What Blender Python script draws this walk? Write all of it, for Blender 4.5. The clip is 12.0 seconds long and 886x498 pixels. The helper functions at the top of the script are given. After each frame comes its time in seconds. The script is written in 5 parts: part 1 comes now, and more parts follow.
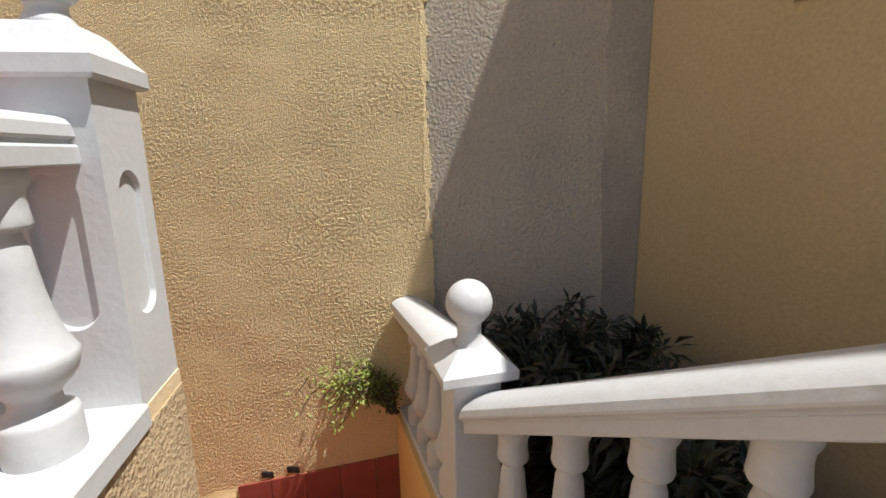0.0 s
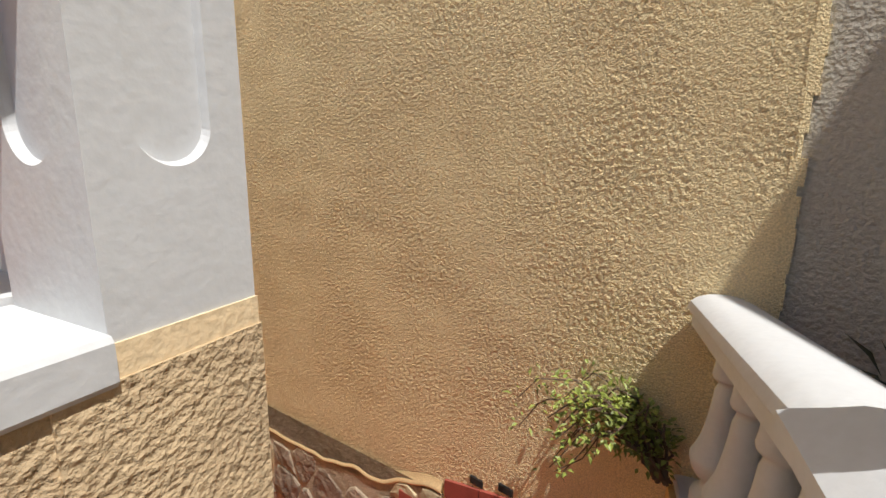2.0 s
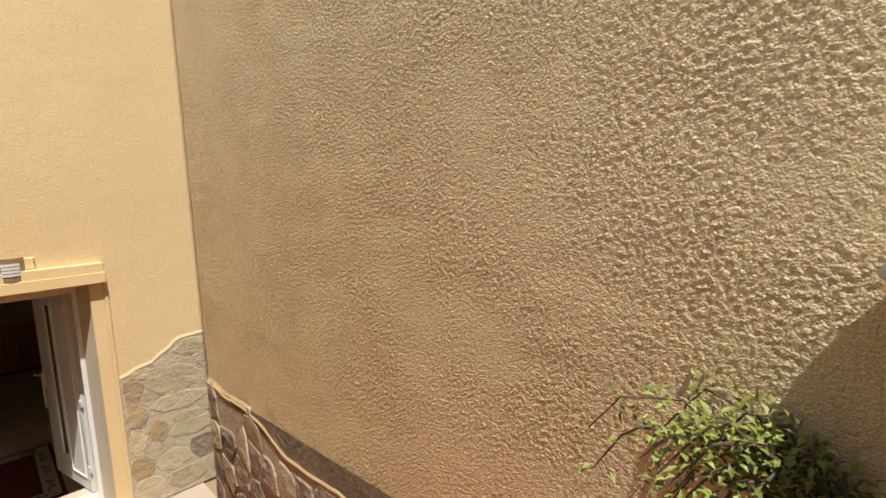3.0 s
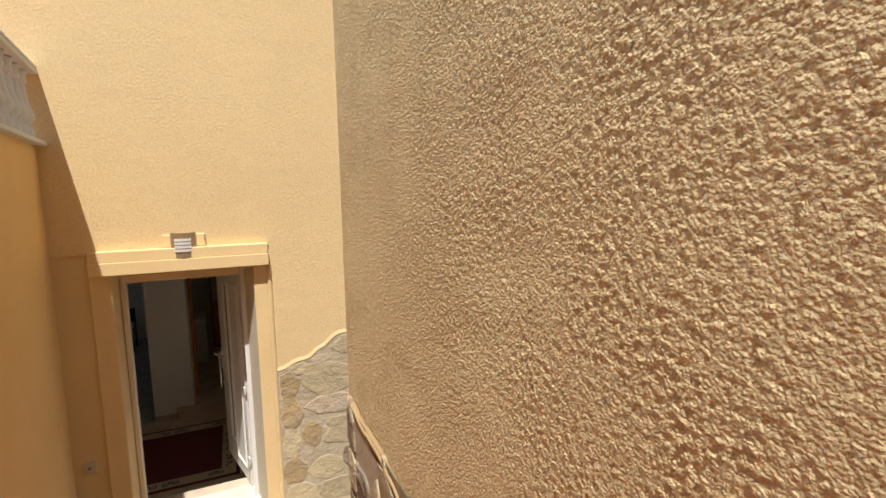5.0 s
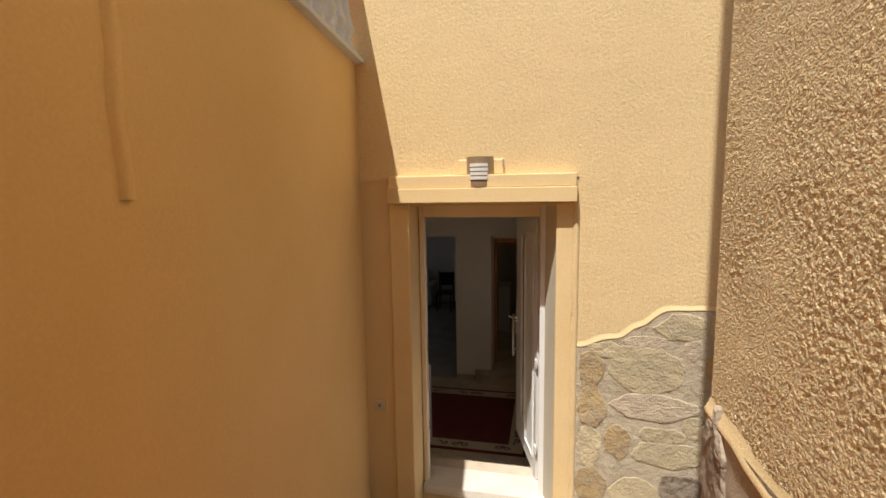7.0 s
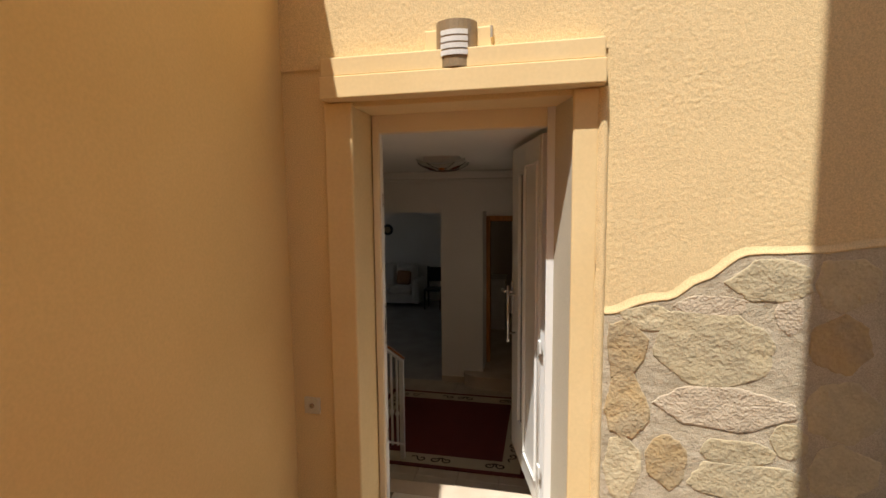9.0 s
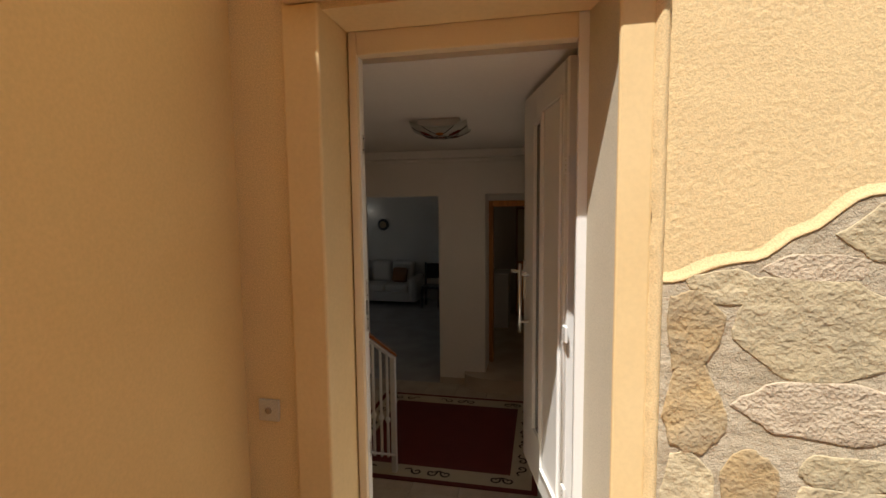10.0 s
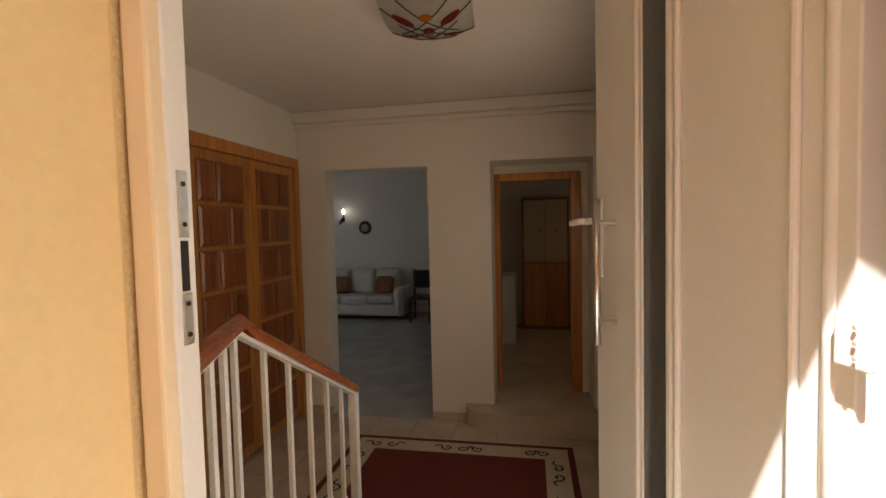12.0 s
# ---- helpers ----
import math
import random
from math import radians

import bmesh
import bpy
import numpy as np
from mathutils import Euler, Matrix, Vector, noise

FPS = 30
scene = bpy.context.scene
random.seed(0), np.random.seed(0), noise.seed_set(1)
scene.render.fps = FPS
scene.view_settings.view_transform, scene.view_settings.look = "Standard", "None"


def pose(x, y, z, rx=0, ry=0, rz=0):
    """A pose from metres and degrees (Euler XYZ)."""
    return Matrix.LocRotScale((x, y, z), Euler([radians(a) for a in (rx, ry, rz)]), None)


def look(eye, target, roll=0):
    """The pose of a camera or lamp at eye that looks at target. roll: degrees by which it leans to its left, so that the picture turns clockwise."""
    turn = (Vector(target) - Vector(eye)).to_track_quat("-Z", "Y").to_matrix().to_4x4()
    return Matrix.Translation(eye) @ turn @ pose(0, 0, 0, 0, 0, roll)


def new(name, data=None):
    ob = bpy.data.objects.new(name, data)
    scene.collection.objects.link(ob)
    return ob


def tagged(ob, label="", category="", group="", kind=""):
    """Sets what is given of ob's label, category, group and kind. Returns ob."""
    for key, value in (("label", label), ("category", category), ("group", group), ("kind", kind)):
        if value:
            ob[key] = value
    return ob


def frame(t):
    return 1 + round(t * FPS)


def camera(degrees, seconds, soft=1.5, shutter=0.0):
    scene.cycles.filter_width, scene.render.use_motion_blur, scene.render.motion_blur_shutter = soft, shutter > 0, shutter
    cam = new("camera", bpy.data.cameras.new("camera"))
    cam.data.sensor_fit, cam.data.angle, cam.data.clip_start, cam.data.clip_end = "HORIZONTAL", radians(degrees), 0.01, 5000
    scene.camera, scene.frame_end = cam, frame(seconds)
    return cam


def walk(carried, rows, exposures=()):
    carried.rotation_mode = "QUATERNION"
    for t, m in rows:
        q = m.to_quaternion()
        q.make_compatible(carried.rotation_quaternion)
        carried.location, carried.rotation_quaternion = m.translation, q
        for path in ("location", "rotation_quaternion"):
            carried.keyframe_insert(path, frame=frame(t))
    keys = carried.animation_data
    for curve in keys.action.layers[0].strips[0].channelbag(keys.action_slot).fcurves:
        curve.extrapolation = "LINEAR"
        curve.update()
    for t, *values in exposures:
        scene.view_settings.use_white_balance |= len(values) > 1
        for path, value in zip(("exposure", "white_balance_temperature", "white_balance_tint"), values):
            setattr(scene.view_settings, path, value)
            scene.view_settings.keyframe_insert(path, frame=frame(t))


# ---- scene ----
# Plan: the house front is the plane y = 0, its door sill is z = 0. A stair comes down to it along +y
# between a terrace wall and the neighbour's wall; the walk begins on an upper flight that heads for +x.


def view(x, y, z, yaw, pitch, roll):
    return pose(x, y, z, 90 + pitch, 0, -yaw) @ pose(0, 0, 0, 0, 0, roll)


cam = camera(86.94, 12.0, soft=1.6)
walk(cam, [
    (0, view(-0.704, -5.782, 3.582, 87.00, -11.89, -1.34)),
    (0.2, view(-0.645, -5.800, 3.550, 80.64, -12.06, -1.32)),
    (0.5, view(-0.581, -5.804, 3.546, 72.52, -12.37, -0.79)),
    (1, view(-0.417, -5.764, 3.460, 63.13, -12.57, -0.36)),
    (1.5, view(-0.251, -5.708, 3.420, 56.91, -11.76, -0.43)),
    (2, view(-0.072, -5.670, 3.310, 51.35, -12.09, 0.93)),
    (2.5, view(0.066, -5.672, 3.197, 45.84, -6.39, -2.71)),
    (2.7, view(0.136, -5.611, 3.150, 45.82, -7.71, -1.80)),
    (4.3, view(0.670, -4.800, 2.940, 38.27, -8.24, -0.61)),
    (4.5, view(0.765, -4.674, 2.927, 35.16, -8.41, -1.65)),
    (5, view(0.796, -4.436, 2.803, 24.18, -6.89, -0.94)),
    (5.5, view(0.869, -4.172, 2.723, 8.13, -7.02, -1.34)),
    (6, view(0.824, -3.909, 2.572, -2.24, -7.09, -0.78)),
    (6.5, view(0.780, -3.628, 2.473, -8.07, -6.63, -1.03)),
    (7, view(0.866, -3.293, 2.272, -12.51, -6.92, -0.86)),
    (7.2, view(0.900, -3.178, 2.227, -13.44, -6.69, -1.42)),
    (8.8, view(0.811, -2.308, 1.676, -12.38, -4.86, -0.81)),
    (9, view(0.809, -2.213, 1.696, -12.11, -5.53, -0.53)),
    (9.5, view(0.767, -1.928, 1.545, -12.08, -5.59, -0.78)),
    (10, view(0.692, -1.659, 1.442, -11.92, -5.02, -0.57)),
    (10.5, view(0.651, -1.353, 1.237, -11.75, -4.29, -1.51)),
    (11, view(0.569, -1.020, 1.092, -11.61, -3.55, -1.59)),
    (11.5, view(0.473, -0.644, 1.045, -11.15, -3.06, -1.08)),
    (12, view(0.392, -0.270, 1.047, -10.78, -2.76, -1.37)),
], exposures=[
    (0.0, 0.25), (1.0, 0.2), (2.5, 0.18), (4.5, 0.3), (5.5, 0.26), (7.0, 0.3), (9.0, 0.4), (9.5, 0.46), (10.5, 0.63), (11.3, 1.0), (12.0, 2.05),
])

# ---- light ----
SUN = Vector((0.298, 1.0, -2.35)).normalized()
sun = new("sun", bpy.data.lights.new("sun", "SUN"))
sun.data.energy, sun.data.angle, sun.data.color = 4.9, radians(0.53), (1.0, 0.965, 0.91)
sun.matrix_world = look((0, 0, 30), Vector((0, 0, 30)) + SUN)
world = bpy.data.worlds.new("sky")
scene.world = world
world.use_nodes = True
sky = world.node_tree.nodes.new("ShaderNodeTexSky")
sky.sky_type, sky.sun_disc = "NISHITA", False
sky.sun_elevation = math.asin(-SUN.z)
sky.sun_rotation = math.atan2(-SUN.x, -SUN.y)
world.node_tree.links.new(sky.outputs[0], world.node_tree.nodes["Background"].inputs[0])
world.node_tree.nodes["Background"].inputs[1].default_value = 0.090



def fill_light(name, at, target, w, h, power, colour):
    """An area lamp added to fill a room with light from an unseen side."""
    ob = new(name, bpy.data.lights.new(name, "AREA"))
    ob.data.shape, ob.data.size, ob.data.size_y, ob.data.energy, ob.data.color = "RECTANGLE", w, h, power, colour
    ob.matrix_world = look(at, target)


# Added warm fill for the hall, set in its unseen side window.
fill_light("hall_fill_light", (1.03, 2.2, 1.0), (0, 2.2, 0.7), 1.25, 1.25, 1.5, (1.0, 0.80, 0.58))
# Added warm fill for the utility room; no window stands behind it.
fill_light("utility_fill_light", (1.58, 5.6, 1.1), (0.3, 6.2, 0.3), 0.6, 0.8, 0.35, (1.0, 0.74, 0.48))
# Added cool fill for the living room, at its unseen west window.
fill_light("living_fill_light", (-5.5, 6.2, 0.95), (-3, 6.2, 0.6), 2.2, 1.2, 0.75, (0.92, 0.96, 1.0))


# ---- materials ----
def material(name, colour, rough=0.6, metal=0.0, tint=None, blotch=1.5, amount=0.5, grain=0.0, grain_scale=120, depth=0.004,
             coarse=0.0, coarse_scale=25, coarse_depth=0.01, vary=0.0, coat=0.0, island=False, contrast=0.09, grains=0.0):
    """Principled paint with large blotches towards tint, fine and coarse relief, and a shift of value from piece to piece."""
    m = bpy.data.materials.new(name)
    m.use_nodes = True
    t = m.node_tree
    n, l = t.nodes, t.links
    p = n["Principled BSDF"]
    p.inputs["Roughness"].default_value, p.inputs["Metallic"].default_value = rough, metal
    p.inputs["Coat Weight"].default_value = coat
    geo = n.new("ShaderNodeNewGeometry")
    coord = n.new("ShaderNodeTexCoord")
    src = coord.outputs["Object"]
    tint = tint or tuple(c * 0.8 for c in colour)
    big = n.new("ShaderNodeTexNoise")
    big.inputs["Scale"].default_value, big.inputs["Detail"].default_value = blotch, 6
    l.new(src, big.inputs["Vector"])
    ramp = n.new("ShaderNodeMapRange")
    ramp.inputs["From Min"].default_value, ramp.inputs["From Max"].default_value = 0.36, 0.68
    ramp.inputs["To Max"].default_value = amount
    l.new(big.outputs[0], ramp.inputs["Value"])
    mix = n.new("ShaderNodeMix")
    mix.data_type = "RGBA"
    mix.inputs["A"].default_value, mix.inputs["B"].default_value = (*colour, 1), (*tint, 1)
    l.new(ramp.outputs[0], mix.inputs["Factor"])
    out = mix.outputs["Result"]
    fine = n.new("ShaderNodeTexNoise")
    fine.inputs["Scale"].default_value, fine.inputs["Detail"].default_value = grain_scale, 4
    l.new(src, fine.inputs["Vector"])
    bright = n.new("ShaderNodeMapRange")
    bright.inputs["From Min"].default_value, bright.inputs["From Max"].default_value = 0.3, 0.7
    bright.inputs["To Min"].default_value, bright.inputs["To Max"].default_value = 1 - contrast, 1 + contrast * 0.9
    l.new(fine.outputs[0], bright.inputs["Value"])
    value = bright.outputs[0]
    if vary:
        if island:
            rnd = geo.outputs["Random Per Island"]
        else:
            rnd = n.new("ShaderNodeObjectInfo").outputs["Random"]
        shift = n.new("ShaderNodeMapRange")
        shift.inputs["To Min"].default_value, shift.inputs["To Max"].default_value = 1 - vary, 1 + vary
        l.new(rnd, shift.inputs["Value"])
        mul = n.new("ShaderNodeMath")
        mul.operation = "MULTIPLY"
        l.new(value, mul.inputs[0]), l.new(shift.outputs[0], mul.inputs[1])
        value = mul.outputs[0]
    hsv = n.new("ShaderNodeHueSaturation")
    l.new(out, hsv.inputs["Color"]), l.new(value, hsv.inputs["Value"])
    l.new(hsv.outputs[0], p.inputs["Base Color"])
    normal = None
    if coarse:
        c = n.new("ShaderNodeTexNoise")
        c.inputs["Scale"].default_value, c.inputs["Detail"].default_value = coarse_scale, 3
        l.new(src, c.inputs["Vector"])
        b = n.new("ShaderNodeBump")
        b.inputs["Strength"].default_value, b.inputs["Distance"].default_value = coarse, coarse_depth
        l.new(c.outputs[0], b.inputs["Height"])
        normal = b.outputs[0]
    if grain:
        b = n.new("ShaderNodeBump")
        b.inputs["Strength"].default_value, b.inputs["Distance"].default_value = grain, depth
        height = fine.outputs[0]
        if grains:
            v = n.new("ShaderNodeTexVoronoi")
            v.feature = "SMOOTH_F1"
            v.inputs["Scale"].default_value, v.inputs["Smoothness"].default_value = grains, 0.4
            warp = n.new("ShaderNodeVectorMath")
            warp.operation = "MULTIPLY_ADD"
            warp.inputs[1].default_value = (0.006, 0.006, 0.006)
            l.new(fine.outputs[1], warp.inputs[0]), l.new(src, warp.inputs[2])
            l.new(warp.outputs[0], v.inputs["Vector"])
            mixh = n.new("ShaderNodeMath")
            mixh.operation = "SUBTRACT"
            l.new(fine.outputs[0], mixh.inputs[0]), l.new(v.outputs["Distance"], mixh.inputs[1])
            height = mixh.outputs[0]
        l.new(height, b.inputs["Height"])
        if normal:
            l.new(normal, b.inputs["Normal"])
        normal = b.outputs[0]
    if normal:
        l.new(normal, p.inputs["Normal"])
    return m


def wood_material(name, dark, light, scale=6.0, axis=2, rough=0.35, vary=0.12):
    m = material(name, light, rough, vary=vary, coat=0.2)
    t = m.node_tree
    n, l = t.nodes, t.links
    mix = next(x for x in n if x.bl_idname == "ShaderNodeMix")
    mix.inputs["A"].default_value, mix.inputs["B"].default_value = (*light, 1), (*dark, 1)
    big = next(x for x in n if x.bl_idname == "ShaderNodeTexNoise")
    mp = n.new("ShaderNodeMapping")
    s = [scale * 5] * 3
    s[axis] = scale * 0.35
    mp.inputs["Scale"].default_value = s
    coord = next(x for x in n if x.bl_idname == "ShaderNodeTexCoord")
    l.new(coord.outputs["Object"], mp.inputs["Vector"])
    l.new(mp.outputs[0], big.inputs["Vector"])
    big.inputs["Scale"].default_value, big.inputs["Distortion"].default_value = 1.0, 1.2
    ramp = next(x for x in n if x.bl_idname == "ShaderNodeMapRange")
    ramp.inputs["To Max"].default_value = 1.0
    return m


def glass_material(name, colour=(0.9, 0.95, 0.95), rough=0.02):
    m = bpy.data.materials.new(name)
    m.use_nodes = True
    p = m.node_tree.nodes["Principled BSDF"]
    p.inputs["Base Color"].default_value = (*colour, 1)
    p.inputs["Roughness"].default_value, p.inputs["Transmission Weight"].default_value, p.inputs["IOR"].default_value = rough, 1.0, 1.45
    return m


YELLOW = (0.75, 0.565, 0.30)
M_STUCCO = material("yellow_stucco", YELLOW, 0.9, tint=(0.68, 0.51, 0.27), blotch=0.9, amount=0.6, grain=0.45, grain_scale=170, depth=0.004, coarse=0.08, coarse_scale=22, coarse_depth=0.008, contrast=0.15)
M_ROUGH = material("rough_yellow_stucco", (0.89, 0.725, 0.42), 0.92, tint=(0.82, 0.65, 0.37), blotch=2.2, amount=0.9, grain=0.65, grain_scale=240, depth=0.007, coarse=0.1, coarse_scale=90, coarse_depth=0.006, contrast=0.22, grains=185)
M_TERRACE = material("terrace_wall_paint", (0.79, 0.545, 0.24), 0.88, tint=(0.69, 0.445, 0.165), blotch=0.8, amount=0.8, grain=0.12, grain_scale=90, depth=0.003, contrast=0.04, coarse=0.25, coarse_scale=4, coarse_depth=0.02)
M_CORNER = material("coarse_corner_render", (0.60, 0.455, 0.28), 0.95, tint=(0.46, 0.34, 0.21), blotch=6, amount=0.8, grain=0.8, grain_scale=95, depth=0.012, coarse=0.35, coarse_scale=38, coarse_depth=0.014)
M_TRIM = material("smooth_cream_trim", (0.78, 0.59, 0.31), 0.8, tint=(0.72, 0.52, 0.25), blotch=2, amount=0.6, grain=0.08, grain_scale=60, depth=0.002, contrast=0.03)
M_CREAM = material("cream_render_edge", (0.80, 0.63, 0.40), 0.85, tint=(0.74, 0.57, 0.35), blotch=6, grain=0.4, grain_scale=90, depth=0.005)
M_GREY = material("grey_render", (0.57, 0.515, 0.42), 0.95, tint=(0.40, 0.365, 0.31), blotch=1.3, amount=0.9, grain=1.0, grain_scale=80, depth=0.012, coarse=0.4, coarse_scale=28, coarse_depth=0.014)
M_GREY_DARK = material("dark_grey_render", (0.43, 0.385, 0.315), 0.95, tint=(0.33, 0.30, 0.26), blotch=4, amount=0.9, grain=0.7, grain_scale=80, depth=0.008, coarse=0.3, coarse_scale=20, coarse_depth=0.012)
M_NEIGH = material("neighbour_yellow_render", (0.55, 0.46, 0.295), 0.92, tint=(0.47, 0.385, 0.245), blotch=1.0, amount=0.8, grain=0.4, grain_scale=80, depth=0.005)
M_WHITE = material("white_masonry_paint", (0.61, 0.625, 0.64), 0.55, tint=(0.55, 0.56, 0.56), blotch=7, amount=0.35, grain=0.25, grain_scale=70, depth=0.003, contrast=0.03, coarse=0.15, coarse_scale=16, coarse_depth=0.01)
M_MORTAR = material("sandy_mortar", (0.53, 0.45, 0.325), 0.95, tint=(0.42, 0.35, 0.24), blotch=6, amount=0.9, grain=0.8, grain_scale=190, depth=0.005, coarse=0.6, coarse_scale=17, coarse_depth=0.022, contrast=0.16)
M_STONE = material("sand_coloured_stone", (0.52, 0.43, 0.265), 0.9, tint=(0.41, 0.345, 0.225), blotch=7, amount=0.9, grain=0.7, grain_scale=70, depth=0.01, coarse=0.7, coarse_scale=14, coarse_depth=0.018, vary=0.2)
M_STONE_OR = material("ochre_stone", (0.50, 0.36, 0.18), 0.9, tint=(0.40, 0.32, 0.20), blotch=8, amount=0.9, grain=0.7, grain_scale=70, depth=0.01, coarse=0.7, coarse_scale=16, coarse_depth=0.016, vary=0.15)
M_STONE_PINK = material("pinkish_layered_stone", (0.56, 0.46, 0.33), 0.9, tint=(0.47, 0.38, 0.27), blotch=9, amount=0.9, grain=0.8, grain_scale=90, depth=0.01, coarse=0.8, coarse_scale=22, coarse_depth=0.014)
M_STONE_GR = material("brown_grey_stone", (0.36, 0.29, 0.21), 0.9, tint=(0.26, 0.20, 0.15), blotch=6, amount=0.9, grain=0.6, grain_scale=60, depth=0.01, coarse=1.0, coarse_scale=14, coarse_depth=0.03, vary=0.25)
M_TILE = material("terracotta_tile", (0.34, 0.085, 0.06), 0.55, tint=(0.26, 0.065, 0.045), blotch=9, amount=0.7, grain=0.2, grain_scale=120, depth=0.002, vary=0.12)
M_GROUT = material("pale_grout", (0.45, 0.36, 0.28), 0.95, grain=0.3)
M_DARK = material("dark_void", (0.02, 0.018, 0.015), 0.9)
M_METAL = material("brushed_steel", (0.62, 0.60, 0.57), 0.28, metal=1.0)
M_BRONZE = material("lamp_bronze_paint", (0.33, 0.24, 0.14), 0.45, metal=0.2)
M_REVEAL = material("pale_grey_reveal_plaster", (0.60, 0.54, 0.42), 0.9, tint=(0.54, 0.48, 0.36), blotch=3, amount=0.6, grain=0.3, grain_scale=190, depth=0.003, contrast=0.10)
M_UPVC = material("white_door_enamel", (0.78, 0.77, 0.74), 0.35, tint=(0.72, 0.71, 0.68), blotch=3, amount=0.4, contrast=0.02)
# White frame enamel with the yellow bounce light put into its colour.
M_FRAME_BOUNCE = material("bounce_tinted_frame_enamel", (0.79, 0.66, 0.46), 0.5, tint=(0.73, 0.60, 0.41), blotch=3, amount=0.5, contrast=0.02)
M_SILL = material("worn_pale_marble", (0.72, 0.67, 0.58), 0.3, tint=(0.62, 0.56, 0.47), blotch=5, amount=0.8)
M_OPAL = material("opal_glass", (0.80, 0.78, 0.74), 0.3)
M_PLASTER = material("white_plaster", (0.80, 0.76, 0.70), 0.85, tint=(0.75, 0.71, 0.65), blotch=1.2, amount=0.6, grain=0.06, grain_scale=60, contrast=0.02)
M_MARBLE = material("polished_beige_marble", (0.58, 0.49, 0.38), 0.12, tint=(0.48, 0.39, 0.29), blotch=3.5, amount=0.9, vary=0.06)
M_GREYFLOOR = material("polished_grey_marble", (0.42, 0.40, 0.37), 0.10, tint=(0.33, 0.31, 0.29), blotch=3, amount=0.9, vary=0.06)
M_WOOD = wood_material("varnished_pine", (0.36, 0.13, 0.028), (0.54, 0.225, 0.05), 5)
M_WOODD = wood_material("dark_varnished_pine", (0.17, 0.046, 0.013), (0.29, 0.088, 0.024), 5)
M_CABINET = wood_material("dark_brown_wood", (0.05, 0.016, 0.008), (0.09, 0.03, 0.015), 6)
M_HANDRAIL = wood_material("mahogany_handrail", (0.24, 0.06, 0.015), (0.36, 0.10, 0.03), 6, axis=1, rough=0.22)
M_IRON = material("white_painted_iron", (0.80, 0.78, 0.75), 0.35, grain=0.05)
M_RUG_RED = material("dark_red_wool", (0.13, 0.018, 0.014), 0.95, tint=(0.10, 0.014, 0.011), blotch=6, grain=0.5, grain_scale=300, depth=0.003)
M_RUG_CREAM = material("cream_wool", (0.50, 0.42, 0.30), 0.95, tint=(0.42, 0.35, 0.24), blotch=6, grain=0.5, grain_scale=300, depth=0.003)
M_RUG_BLACK = material("black_brown_wool", (0.035, 0.02, 0.018), 0.95, grain=0.4, grain_scale=300, depth=0.003)
M_SOFA = material("pale_sofa_fabric", (0.66, 0.62, 0.56), 0.95, grain=0.4, grain_scale=200, depth=0.003)
M_CUSHION = material("brown_cushion_fabric", (0.28, 0.13, 0.06), 0.95, tint=(0.18, 0.08, 0.04), blotch=14, grain=0.4, grain_scale=200)
M_BLACK = material("black_lacquer", (0.02, 0.02, 0.02), 0.3)
M_ENAMEL = material("white_appliance_enamel", (0.80, 0.80, 0.79), 0.2)
M_PLASTIC = material("aged_grey_plastic", (0.42, 0.37, 0.29), 0.5)
M_LEAF = material("fresh_green_leaf", (0.20, 0.24, 0.04), 0.5, tint=(0.20, 0.23, 0.06), blotch=20, vary=0.35, island=True)
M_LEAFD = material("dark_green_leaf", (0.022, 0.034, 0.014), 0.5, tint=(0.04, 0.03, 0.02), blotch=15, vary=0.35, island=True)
M_TWIG = material("brown_twig", (0.12, 0.08, 0.05), 0.9, grain=0.4)
M_EARTH = material("dry_earth", (0.10, 0.075, 0.05), 1.0, grain=0.8, grain_scale=40, depth=0.02)
M_GLASS = glass_material("clear_glass")
M_DOORGLASS = material("dark_patterned_door_glass", (0.10, 0.11, 0.11), 0.08, coarse=0.4, coarse_scale=45, coarse_depth=0.004)
M_LAMPGLASS = material("frosted_lamp_glass", (0.72, 0.70, 0.62), 0.25, tint=(0.62, 0.59, 0.5), blotch=8)
M_LEAD = material("lead_came", (0.05, 0.045, 0.04), 0.5, metal=0.6)
M_REDGLASS = material("ruby_glass", (0.16, 0.02, 0.012), 0.15)
M_AMBER = material("amber_glass", (0.50, 0.16, 0.03), 0.15)


# ---- building helpers ----
def link(name, bm, mat, parent=None, label="", smooth=False):
    """Links a bmesh as one mesh object, under a parent where one is given."""
    bmesh.ops.recalc_face_normals(bm, faces=bm.faces[:])
    bm.normal_update()
    sharp = [e.calc_face_angle(0.0) > 0.45 for e in bm.edges]
    me = bpy.data.meshes.new(name)
    bm.to_mesh(me)
    bm.free()
    if smooth:
        for f in me.polygons:
            f.use_smooth = True
    if smooth == "edges":
        for e, hard in zip(me.edges, sharp):
            e.use_edge_sharp = hard
    me.materials.append(mat)
    ob = new(name, me)
    if parent is not None:
        ob.parent = parent
    if label:
        ob["label"] = label
    return ob


def part(name, bm, mat, parent, label="", smooth=False):
    return link(name, bm, mat, parent, label, smooth)


def structure(name, bm, mat, label, smooth=False):
    return tagged(link(name, bm, mat, None, "", smooth), label, "", "", "structure")


def thing(name, label, category, group="", at=None):
    ob = new(name)
    ob.empty_display_size = 0.1
    if at is not None:
        ob.matrix_world = at
    return tagged(ob, label, category, group)


